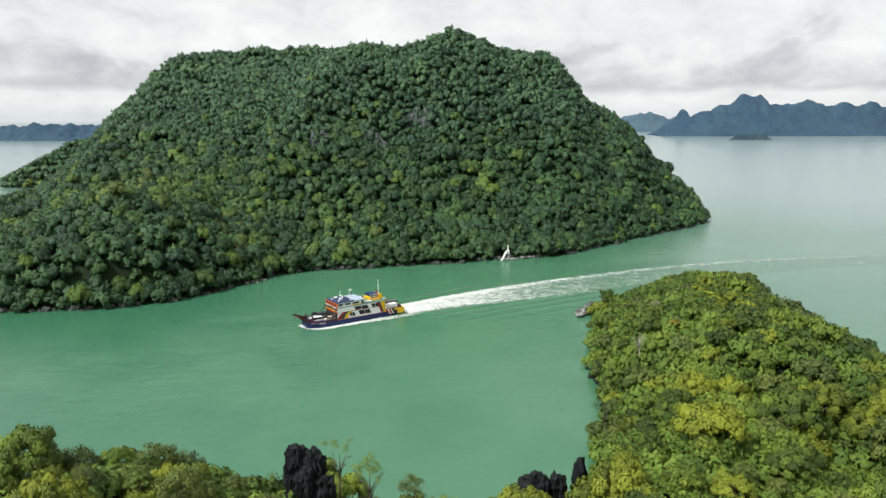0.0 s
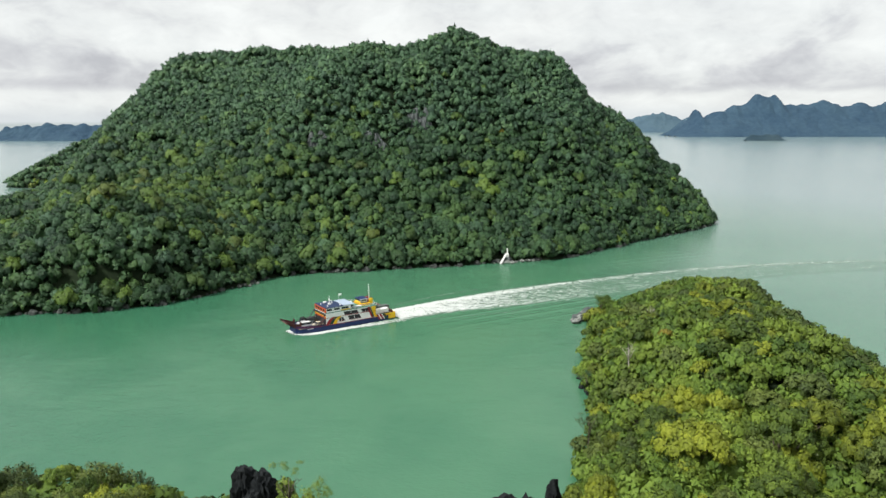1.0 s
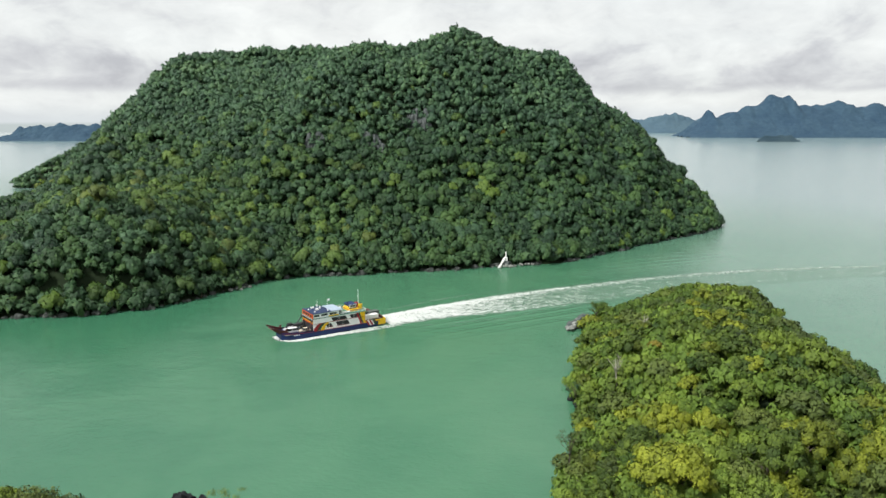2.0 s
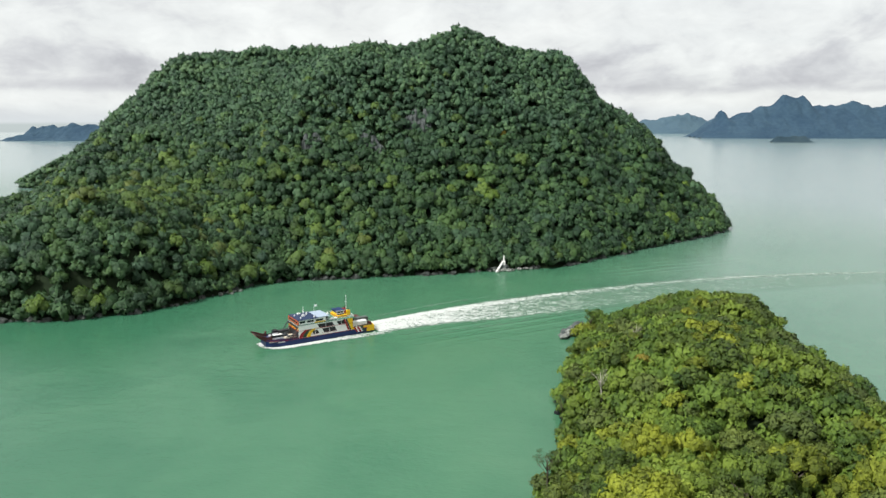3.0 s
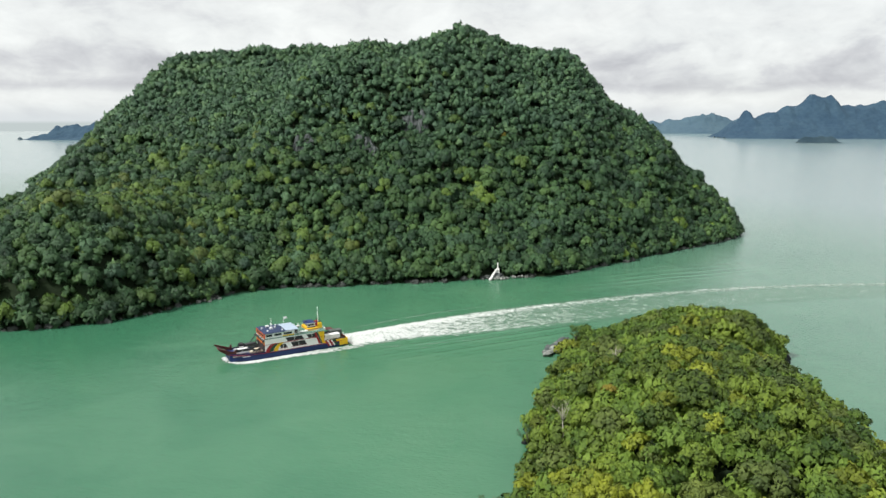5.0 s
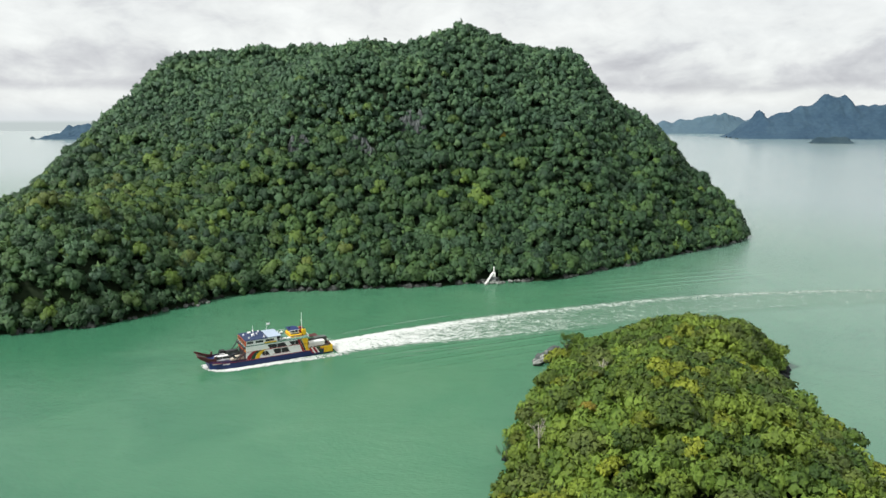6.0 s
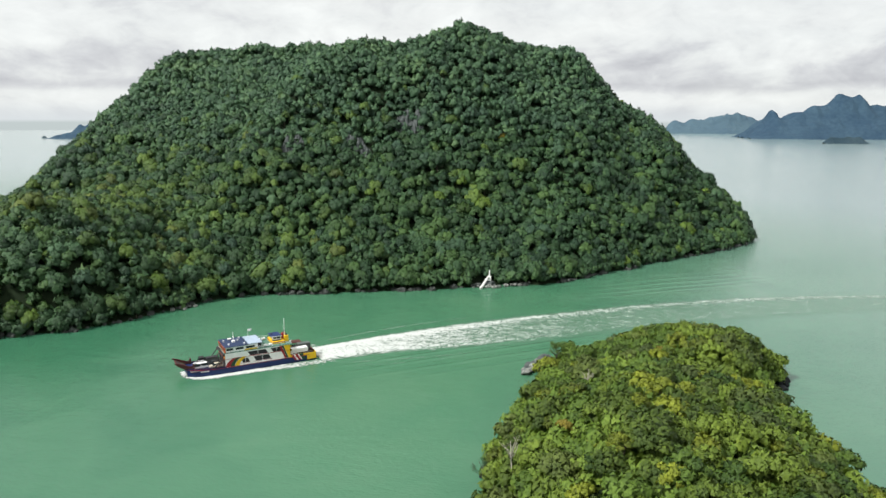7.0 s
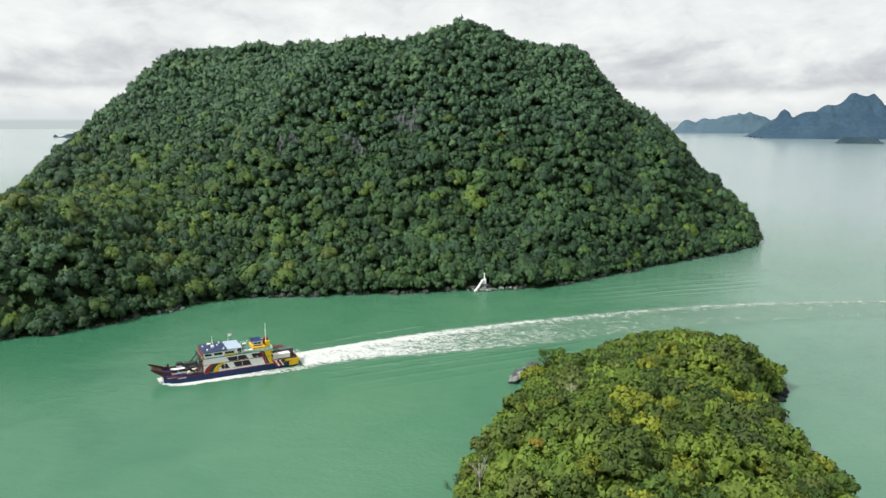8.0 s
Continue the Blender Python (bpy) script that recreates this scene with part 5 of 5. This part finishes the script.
    # stern gear
    part("stern_ramp", prism(bmesh.new(), [(-0.5, 2.3), (0.2, 2.2), (0.9, 3.5), (0.6, 3.7)], "y", -3.2, 3.2), OXIDE, root, "rust-red stern ramp")
    part("stern_canopy", box(bmesh.new(), 3.0, 7.9, -4.7, -1.2, 5.0, 5.15, 0.03), OXIDE, root, "rust-red stern canopy")
    for x in (3.2, 7.6):
        for y in (-4.5, -1.4):
            part("canopy_post", cylinder(bmesh.new(), (x, y, 2.26), (x, y, 5.0), 0.08, sides=8), STEEL, root)
    for s in (1, -1):
        for x in (1.2, 38.6):
            part("bollard", cylinder(bmesh.new(), (x, s * (half_beam(x) - 0.7), sheer(x) if x < 30 else 2.26), (x, s * (half_beam(x) - 0.7), sheer(x) + 0.55), 0.18, sides=10), DARK, root)
    root.matrix_basis = FERRY_POSE
    return root


def tube_part(pts, r):
    bm = bmesh.new()
    tube(bm, pts, [r] * len(pts), 8)
    return bm


def wavy_flag(x, y, z):
    bm = bmesh.new()
    cols = [[bm.verts.new((x - 0.12 - 0.16 * k, y + 0.12 * math.sin(k * 0.9) + e, z - h)) for h in (0, 0.8) for e in (-0.01, 0.01)] for k in range(8)]
    for u, v in zip(cols, cols[1:]):
        for a, b in ((0, 1), (1, 3), (3, 2), (2, 0)):
            bm.faces.new((u[a], u[b], v[b], v[a]))
    bm.faces.new((cols[0][0], cols[0][2], cols[0][3], cols[0][1]))
    bm.faces.new((cols[-1][0], cols[-1][1], cols[-1][3], cols[-1][2]))
    return bm


build_ferry()


# ---- vehicles on the ferry's deck ----
def wheel_mesh(bm, x, y, r, w):
    cylinder(bm, (x, y - w / 2, r), (x, y + w / 2, r), r, sides=14)
    return bm


def build_wheels(root, xs, half, r, w=0.22):
    for x in xs:
        for s in (1, -1):
            tyre = part("wheel", wheel_mesh(bmesh.new(), x, s * (half - w / 2), r, w), RUBBER, root)
            part("rim", cylinder(bmesh.new(), (x, s * (half - 0.02), r), (x, s * (half + 0.015), r), r * 0.55, sides=10), STEEL, tyre)


def build_car(x, y, turn, mat, label, long=4.3, wide=1.75, high=1.5, van=False):
    root = new("car")
    tagged(root, label, "car", "vehicles on the ferry")
    L, W, H = long / 2, wide / 2, high
    bonnet = 0.95 if van else 0.55
    low = [(-L, 0.35), (L, 0.35), (L, 0.78), (L * bonnet, 0.92), (-L, 0.95)]
    body = part("body", prism(bmesh.new(), low, "y", -W, W), mat, root)
    cab = [(-L * 0.97, 0.95), (L * (0.82 if van else 0.5), 0.92), (L * (0.6 if van else 0.22), H), (-L * 0.9 if van else -L * 0.62, H)]
    part("cabin", prism(bmesh.new(), cab, "y", -W * 0.9, W * 0.9), GLASS, root)
    part("roof", prism(bmesh.new(), [(cab[3][0], H), (cab[2][0], H), (cab[2][0] - 0.05, H + 0.06), (cab[3][0] + 0.05, H + 0.06)], "y", -W * 0.88, W * 0.88), mat, root)
    for s in (1, -1):
        part("pillar", prism(bmesh.new(), [(-0.06, 0.93), (0.1, 0.93), (0.06, H), (-0.06, H)], "y", s * W * 0.9, s * (W * 0.9 + 0.02)), mat, root)
        part("headlight", box(bmesh.new(), L, L + 0.03, s * W * 0.7 - 0.16, s * W * 0.7 + 0.16, 0.62, 0.76), STEEL, body)
    build_wheels(root, (-L * 0.62, L * 0.62), W, 0.32)
    root.matrix_basis = FERRY_POSE @ pose(x, y, 2.265, 0, 0, turn)
    return root


def build_truck(x, y, turn, cab_mat, box_mat, label, long=7.0, high=2.9, bed=False):
    root = new("truck")
    tagged(root, label, "truck", "vehicles on the ferry")
    L = long / 2
    part("chassis", box(bmesh.new(), -L, L, -0.6, 0.6, 0.55, 0.85), DARK, root)
    cab = part("cab", prism(bmesh.new(), [(L - 1.9, 0.6), (L, 0.6), (L, 1.5), (L - 0.3, 2.4), (L - 1.9, 2.45)], "y", -1.05, 1.05), cab_mat, root)
    part("windscreen", prism(bmesh.new(), [(L + 0.01, 1.55), (L + 0.04, 1.55), (L - 0.24, 2.3), (L - 0.27, 2.3)], "y", -0.92, 0.92), GLASS, cab)
    if bed:
        for y0, y1 in ((-1.15, -1.08), (1.08, 1.15)):
            part("side_board", box(bmesh.new(), -L, L - 2.0, y0, y1, 0.9, 1.7), box_mat, root)
        part("bed", box(bmesh.new(), -L, L - 2.0, -1.15, 1.15, 0.85, 0.95), box_mat, root)
        part("load", prism(bmesh.new(), [(-L + 0.2, 0.95), (L - 2.2, 0.95), (L - 2.5, 1.9), (-L + 0.6, 2.0)], "y", -1.0, 1.0), DARK, root)
    else:
        part("cargo_box", box(bmesh.new(), -L, L - 2.0, -1.15, 1.15, 0.9, high, 0.04), box_mat, root)
    build_wheels(root, (-L * 0.6, L * 0.68), 1.1, 0.45, 0.3)
    root.matrix_basis = FERRY_POSE @ pose(x, y, 2.265, 0, 0, turn)
    return root


SILVER = paint("silver_car_paint", (0.50, 0.51, 0.52), 0.3, 0.05)
CAR_WHITE = paint("white_car_paint", (0.80, 0.80, 0.79), 0.3, 0.05)
CAR_BLACK = paint("black_car_paint", (0.02, 0.02, 0.023), 0.25, 0.05)
CAR_BEIGE = paint("beige_car_paint", (0.52, 0.46, 0.36), 0.3, 0.05)
TARP = paint("grey_green_tarpaulin", (0.09, 0.11, 0.10), 0.8, 0.2)
build_car(38.6, 1.9, 0, CAR_WHITE, "small white van parked on the ferry's open foredeck", 4.6, 1.8, 1.9, True)
build_car(34.0, 3.2, 0, CAR_BEIGE, "pale beige car parked on the ferry's open foredeck")
build_car(38.2, -1.6, 0, SILVER, "silver car parked on the ferry's open foredeck", 4.3)
build_car(34.2, 0.6, 0, CAR_BLACK, "black car parked on the ferry's open foredeck", 4.4)
build_truck(35.2, -2.6, 0, CAR_BLACK, TARP, "dark flatbed truck parked on the ferry's open foredeck", 6.8, 2.6, True)
build_truck(5.6, 2.9, 0, CAR_WHITE, WHITE, "white box truck parked on the ferry's stern deck", 6.0, 2.5)
build_truck(3.9, 0.0, 0, CAR_BLACK, TARP, "dark truck with a grey cargo box on the stern deck", 6.4, 3.0)


# ---- foam and wake ----
def foam_material():
    """White foam that breaks up into lace; it lies along the strip's u (astern) and v (across)."""
    m, t, p, obj, geo = material("white_foam", 0.6, 0, 0.3)
    uv = t.nodes.new("ShaderNodeUVMap")
    sep = t.nodes.new("ShaderNodeSeparateXYZ")
    t.links.new(uv.outputs[0], sep.inputs[0])
    pos = geo.outputs["Position"]
    mp = t.nodes.new("ShaderNodeMapping")
    mp.inputs["Rotation"].default_value, mp.inputs["Scale"].default_value = (0, 0, radians(-30)), (0.62, 1.0, 1.0)
    t.links.new(pos, mp.inputs[0])
    a = noise_node(t, mp.outputs[0], 0.34, 6, 0.66, 1.2)
    b = noise_node(t, mp.outputs[0], 1.05, 6, 0.7, 1.6)
    c = noise_node(t, pos, 0.55, 3, 0.6, 1.0)
    # bubbles gather along thin wandering threads
    lace = math_node(t, "SUBTRACT", 1.0, math_node(t, "MULTIPLY", math_node(t, "ABSOLUTE", math_node(t, "SUBTRACT", c, 0.5)), 7.0), True)
    f = math_node(t, "ADD", math_node(t, "MULTIPLY", a, 0.42), math_node(t, "ADD", math_node(t, "MULTIPLY", b, 0.44), math_node(t, "MULTIPLY", lace, 0.10)))
    # denser near the ship and along the far edge, thinner at the rims
    v = sep.outputs[1]
    rim = math_node(t, "MINIMUM", math_node(t, "MULTIPLY", v, 4.5), math_node(t, "MULTIPLY", math_node(t, "SUBTRACT", 1.0, v), 7.0), True)
    crest = ramp_node(t, v, [(0.70, (0, 0, 0)), (0.90, (1, 1, 1)), (0.97, (0.7, 0.7, 0.7)), (1.0, (0, 0, 0))])
    u = sep.outputs[0]
    dens = ramp_node(t, u, [(0.0, (0.36, 0.36, 0.36)), (0.12, (0.28, 0.28, 0.28)), (0.24, (0.185, 0.185, 0.185)), (0.36, (0.145, 0.145, 0.145)), (0.52, (0.125, 0.125, 0.125)), (0.75, (0.105, 0.105, 0.105)), (1.0, (0.02, 0.02, 0.02))])
    dens = math_node(t, "ADD", dens, math_node(t, "MULTIPLY", crest, 0.12))
    edge = math_node(t, "MULTIPLY", math_node(t, "SUBTRACT", rim, 1.0), 0.26)
    white = math_node(t, "MULTIPLY", math_node(t, "ADD", math_node(t, "ADD", math_node(t, "SUBTRACT", f, 0.60), dens), edge), 5.0, True)
    # under the lace the water itself is milky with air
    milky = ramp_node(t, u, [(0.0, (0.85, 0.85, 0.85)), (0.30, (0.65, 0.65, 0.65)), (0.60, (0.40, 0.40, 0.40)), (1.0, (0.0, 0.0, 0.0))])
    soft = math_node(t, "MULTIPLY", math_node(t, "MULTIPLY", rim, rim), math_node(t, "MULTIPLY", milky, math_node(t, "ADD", math_node(t, "MULTIPLY", a, 1.2), 0.1), True))
    cover = math_node(t, "MAXIMUM", white, math_node(t, "MULTIPLY", soft, 0.75))
    cover = math_node(t, "MULTIPLY", cover, math_node(t, "MULTIPLY", rim, 3.0, True))
    t.links.new(mix_node(t, white, (0.20, 0.33, 0.24), (0.60, 0.63, 0.605)), p.inputs["Base Color"])
    bump_node(t, p, f, 1.0, 0.9)
    t.links.new(cover, p.inputs["Alpha"])
    return m


FOAM = foam_material()


def strip(name, centre, widths, mat, label, height=0.10, across=16, shift=None):
    """A strip of broken water along a line, with u astern and v across."""
    pts = [Vector((*c, 0)) for c in centre]
    n = len(pts)
    V, UV = [], []
    for i, p in enumerate(pts):
        d = (pts[min(i + 1, n - 1)] - pts[max(i - 1, 0)]).normalized()
        side = Vector((-d.y, d.x, 0))
        for k in range(across + 1):
            v = k / across
            q = p + side * (widths[i] * (v - 0.5) - (shift[i] if shift else 0.0))
            rim = min(1.0, 5 * v, 5 * (1 - v))
            h = 0.02 + height * rim * (0.35 + 0.9 * abs(noise.noise(Vector((q.x * 0.7, q.y * 0.7, 3.3)))))
            V.append((q.x, q.y, h))
            UV.append((i / (n - 1), v))
    F = [(i * (across + 1) + k, (i + 1) * (across + 1) + k, (i + 1) * (across + 1) + k + 1, i * (across + 1) + k + 1) for i in range(n - 1) for k in range(across)]
    F = [f[::-1] for f in F]
    ob = mesh_object(name, V, F, mat, smooth=True)
    layer = ob.data.uv_layers.new(name="UVMap")
    for lp in ob.data.loops:
        layer.data[lp.index].uv = UV[lp.vertex_index]
    return tagged(ob, label, "wake", kind="stuff")


def bezier_line(points, per=24):
    p, out = [Vector((*q, 0)) for q in points], []
    for i in range(len(p) - 1):
        a, b, c, d = p[max(i - 1, 0)], p[i], p[i + 1], p[min(i + 2, len(p) - 1)]
        for s in range(per):
            t = s / per
            q = 0.5 * (2 * b + (c - a) * t + (2 * a - 5 * b + 4 * c - d) * t * t + (3 * b - a - 3 * c + d) * t ** 3)
            out.append((q.x, q.y))
    return out


wake_line = bezier_line([(-17.0, 259.8), (6, 275.0), (35, 291.5), (59, 304.5), (84, 317.5), (116, 332), (156, 345.5), (206, 356.5), (290, 367), (400, 375)])
wake_w = [16.0 + 20.0 * smoothstep(0, 0.28, k / len(wake_line)) - 10.0 * smoothstep(0.55, 1.0, k / len(wake_line)) for k in range(len(wake_line))]
wake_off = [0.5 + 3.2 * smoothstep(0, 0.28, k / len(wake_line)) for k in range(len(wake_line))]
strip("wake", wake_line, wake_w, FOAM, "white churned foam wake trailing behind the ferry", 0.22, 24, wake_off)


def ship_point(x, y):
    q = FERRY_POSE @ Vector((x, y, 0))
    return (q.x, q.y)


def side_foam_material():
    m, t, p, obj, geo = material("bow_wave_foam", 0.6, 0, 0.3)
    uv = t.nodes.new("ShaderNodeUVMap")
    sep = t.nodes.new("ShaderNodeSeparateXYZ")
    t.links.new(uv.outputs[0], sep.inputs[0])
    a = noise_node(t, geo.outputs["Position"], 0.9, 7, 0.68, 0.8)
    v = sep.outputs[1]
    rim = math_node(t, "MULTIPLY", math_node(t, "MULTIPLY", v, math_node(t, "SUBTRACT", 1.0, v)), 4.0, True)
    cover = math_node(t, "MULTIPLY", math_node(t, "ADD", math_node(t, "SUBTRACT", a, 0.62), math_node(t, "MULTIPLY", rim, 0.42)), 4.5, True)
    # the foam thins out towards the stern
    aft = ramp_node(t, sep.outputs[0], [(0.45, (0, 0, 0)), (0.96, (1, 1, 1))])
    cover = math_node(t, "SUBTRACT", cover, math_node(t, "MULTIPLY", aft, math_node(t, "ADD", math_node(t, "MULTIPLY", math_node(t, "SUBTRACT", 0.55, a), 4.0), 0.55)), True)
    p.inputs["Base Color"].default_value = (0.58, 0.615, 0.59, 1)
    bump_node(t, p, a, 0.6, 0.3)
    t.links.new(cover, p.inputs["Alpha"])
    return m


SIDE_FOAM = side_foam_material()
for s in (1, -1):
    line = [ship_point(43.6 - k * 0.75, s * (half_beam(min(43, max(0, 43.6 - k * 0.75))) - (0.9 if k < 3 else 0.2) + 1.0 + 0.026 * k + 0.03 * max(0, k - 30))) for k in range(66)]
    strip("bow_wave", line, [2.0 + 1.7 * smoothstep(0, 10, np.float64(k)) + 0.01 * k + 0.07 * max(0, k - 30) for k in range(66)], SIDE_FOAM, "white bow wave foam along the ferry's hull", 0.22, 8)
strip("bow_wave", [ship_point(43.7, -3.0 + k * 0.3) for k in range(21)], [2.2] * 21, SIDE_FOAM, "white foam pushed up under the ferry's bow", 0.5, 8)


def ripples(name, origin, heading, length, reach, count, rise, label):
    """Low diverging waves beside the wake: only their crests stand out of the sea."""
    h, o = radians(heading), Vector((*origin, 0))
    fx, fy = Vector((math.cos(h), math.sin(h), 0)), Vector((-math.sin(h), math.cos(h), 0))
    nu, nv = 110, 150
    V = []
    for i in range(nu):
        for j in range(nv):
            u, v = i / (nu - 1), j / (nv - 1)
            q = o + fx * length * u + fy * reach * v
            env = math.sin(math.pi * min(1, u * 1.05)) ** 0.7 * (1 - v) ** 0.6 * min(1, v * 6)
            wob = noise.noise(Vector((q.x * 0.03, q.y * 0.03, 1.0)))
            V.append((q.x, q.y, rise * env * math.sin(math.tau * count * (v ** 0.8) + 2.2 * u + 1.5 * wob) - 0.03))
    F = [(i * nv + j, (i + 1) * nv + j, (i + 1) * nv + j + 1, i * nv + j + 1) for i in range(nu - 1) for j in range(nv - 1)]
    if reach < 0:
        F = [f[::-1] for f in F]
    return tagged(mesh_object(name, V, F, WATER, smooth=True), label, "ripples", kind="stuff")


ripples("wake_ripples", (-18, 255), 30, 110, -34, 6, 0.24, "low ship waves running off beside the foam wake")
ripples("wake_ripples", (60, 330), 27, 150, 40, 6, 0.20, "low ship waves spreading towards the hill")


def crest_material():
    """A thin line of air and small bubbles on a wave's crest."""
    m, t, p, obj, geo = material("wave_crest_froth", 0.5, 0, 0.3)
    uv = t.nodes.new("ShaderNodeUVMap")
    sep = t.nodes.new("ShaderNodeSeparateXYZ")
    t.links.new(uv.outputs[0], sep.inputs[0])
    v, u = sep.outputs[1], sep.outputs[0]
    n = noise_node(t, geo.outputs["Position"], 0.28, 5, 0.6, 0.6)
    line = math_node(t, "MULTIPLY", math_node(t, "MULTIPLY", v, math_node(t, "SUBTRACT", 1.0, v)), 4.0, True)
    ends = math_node(t, "MULTIPLY", math_node(t, "MULTIPLY", u, math_node(t, "SUBTRACT", 1.0, u)), 4.0, True)
    cover = math_node(t, "MULTIPLY", math_node(t, "MULTIPLY", line, ends), math_node(t, "MULTIPLY", math_node(t, "SUBTRACT", n, 0.34), 1.3, True), True)
    p.inputs["Base Color"].default_value = (0.26, 0.38, 0.30, 1)
    t.links.new(cover, p.inputs["Alpha"])
    return m


CREST = crest_material()
for points, wide in (([(-24, 268), (-8, 283), (10, 297), (34, 312)], 1.6), ([(-20, 272), (2, 291), (28, 309)], 1.1), ([(-14, 252), (6, 257), (28, 266), (44, 277)], 1.6), ([(-4, 250), (16, 257), (36, 268)], 1.2),
                     ([(46, 330), (78, 345), (112, 360), (150, 372)], 1.4), ([(58, 342), (90, 358), (122, 374)], 1.2), ([(90, 378), (120, 396), (150, 412)], 1.3)):
    line = bezier_line(points, 14)
    strip("wave_crest", line, [wide] * len(line), CREST, "thin pale crest of a ship wave on green water", 0.08, 6)
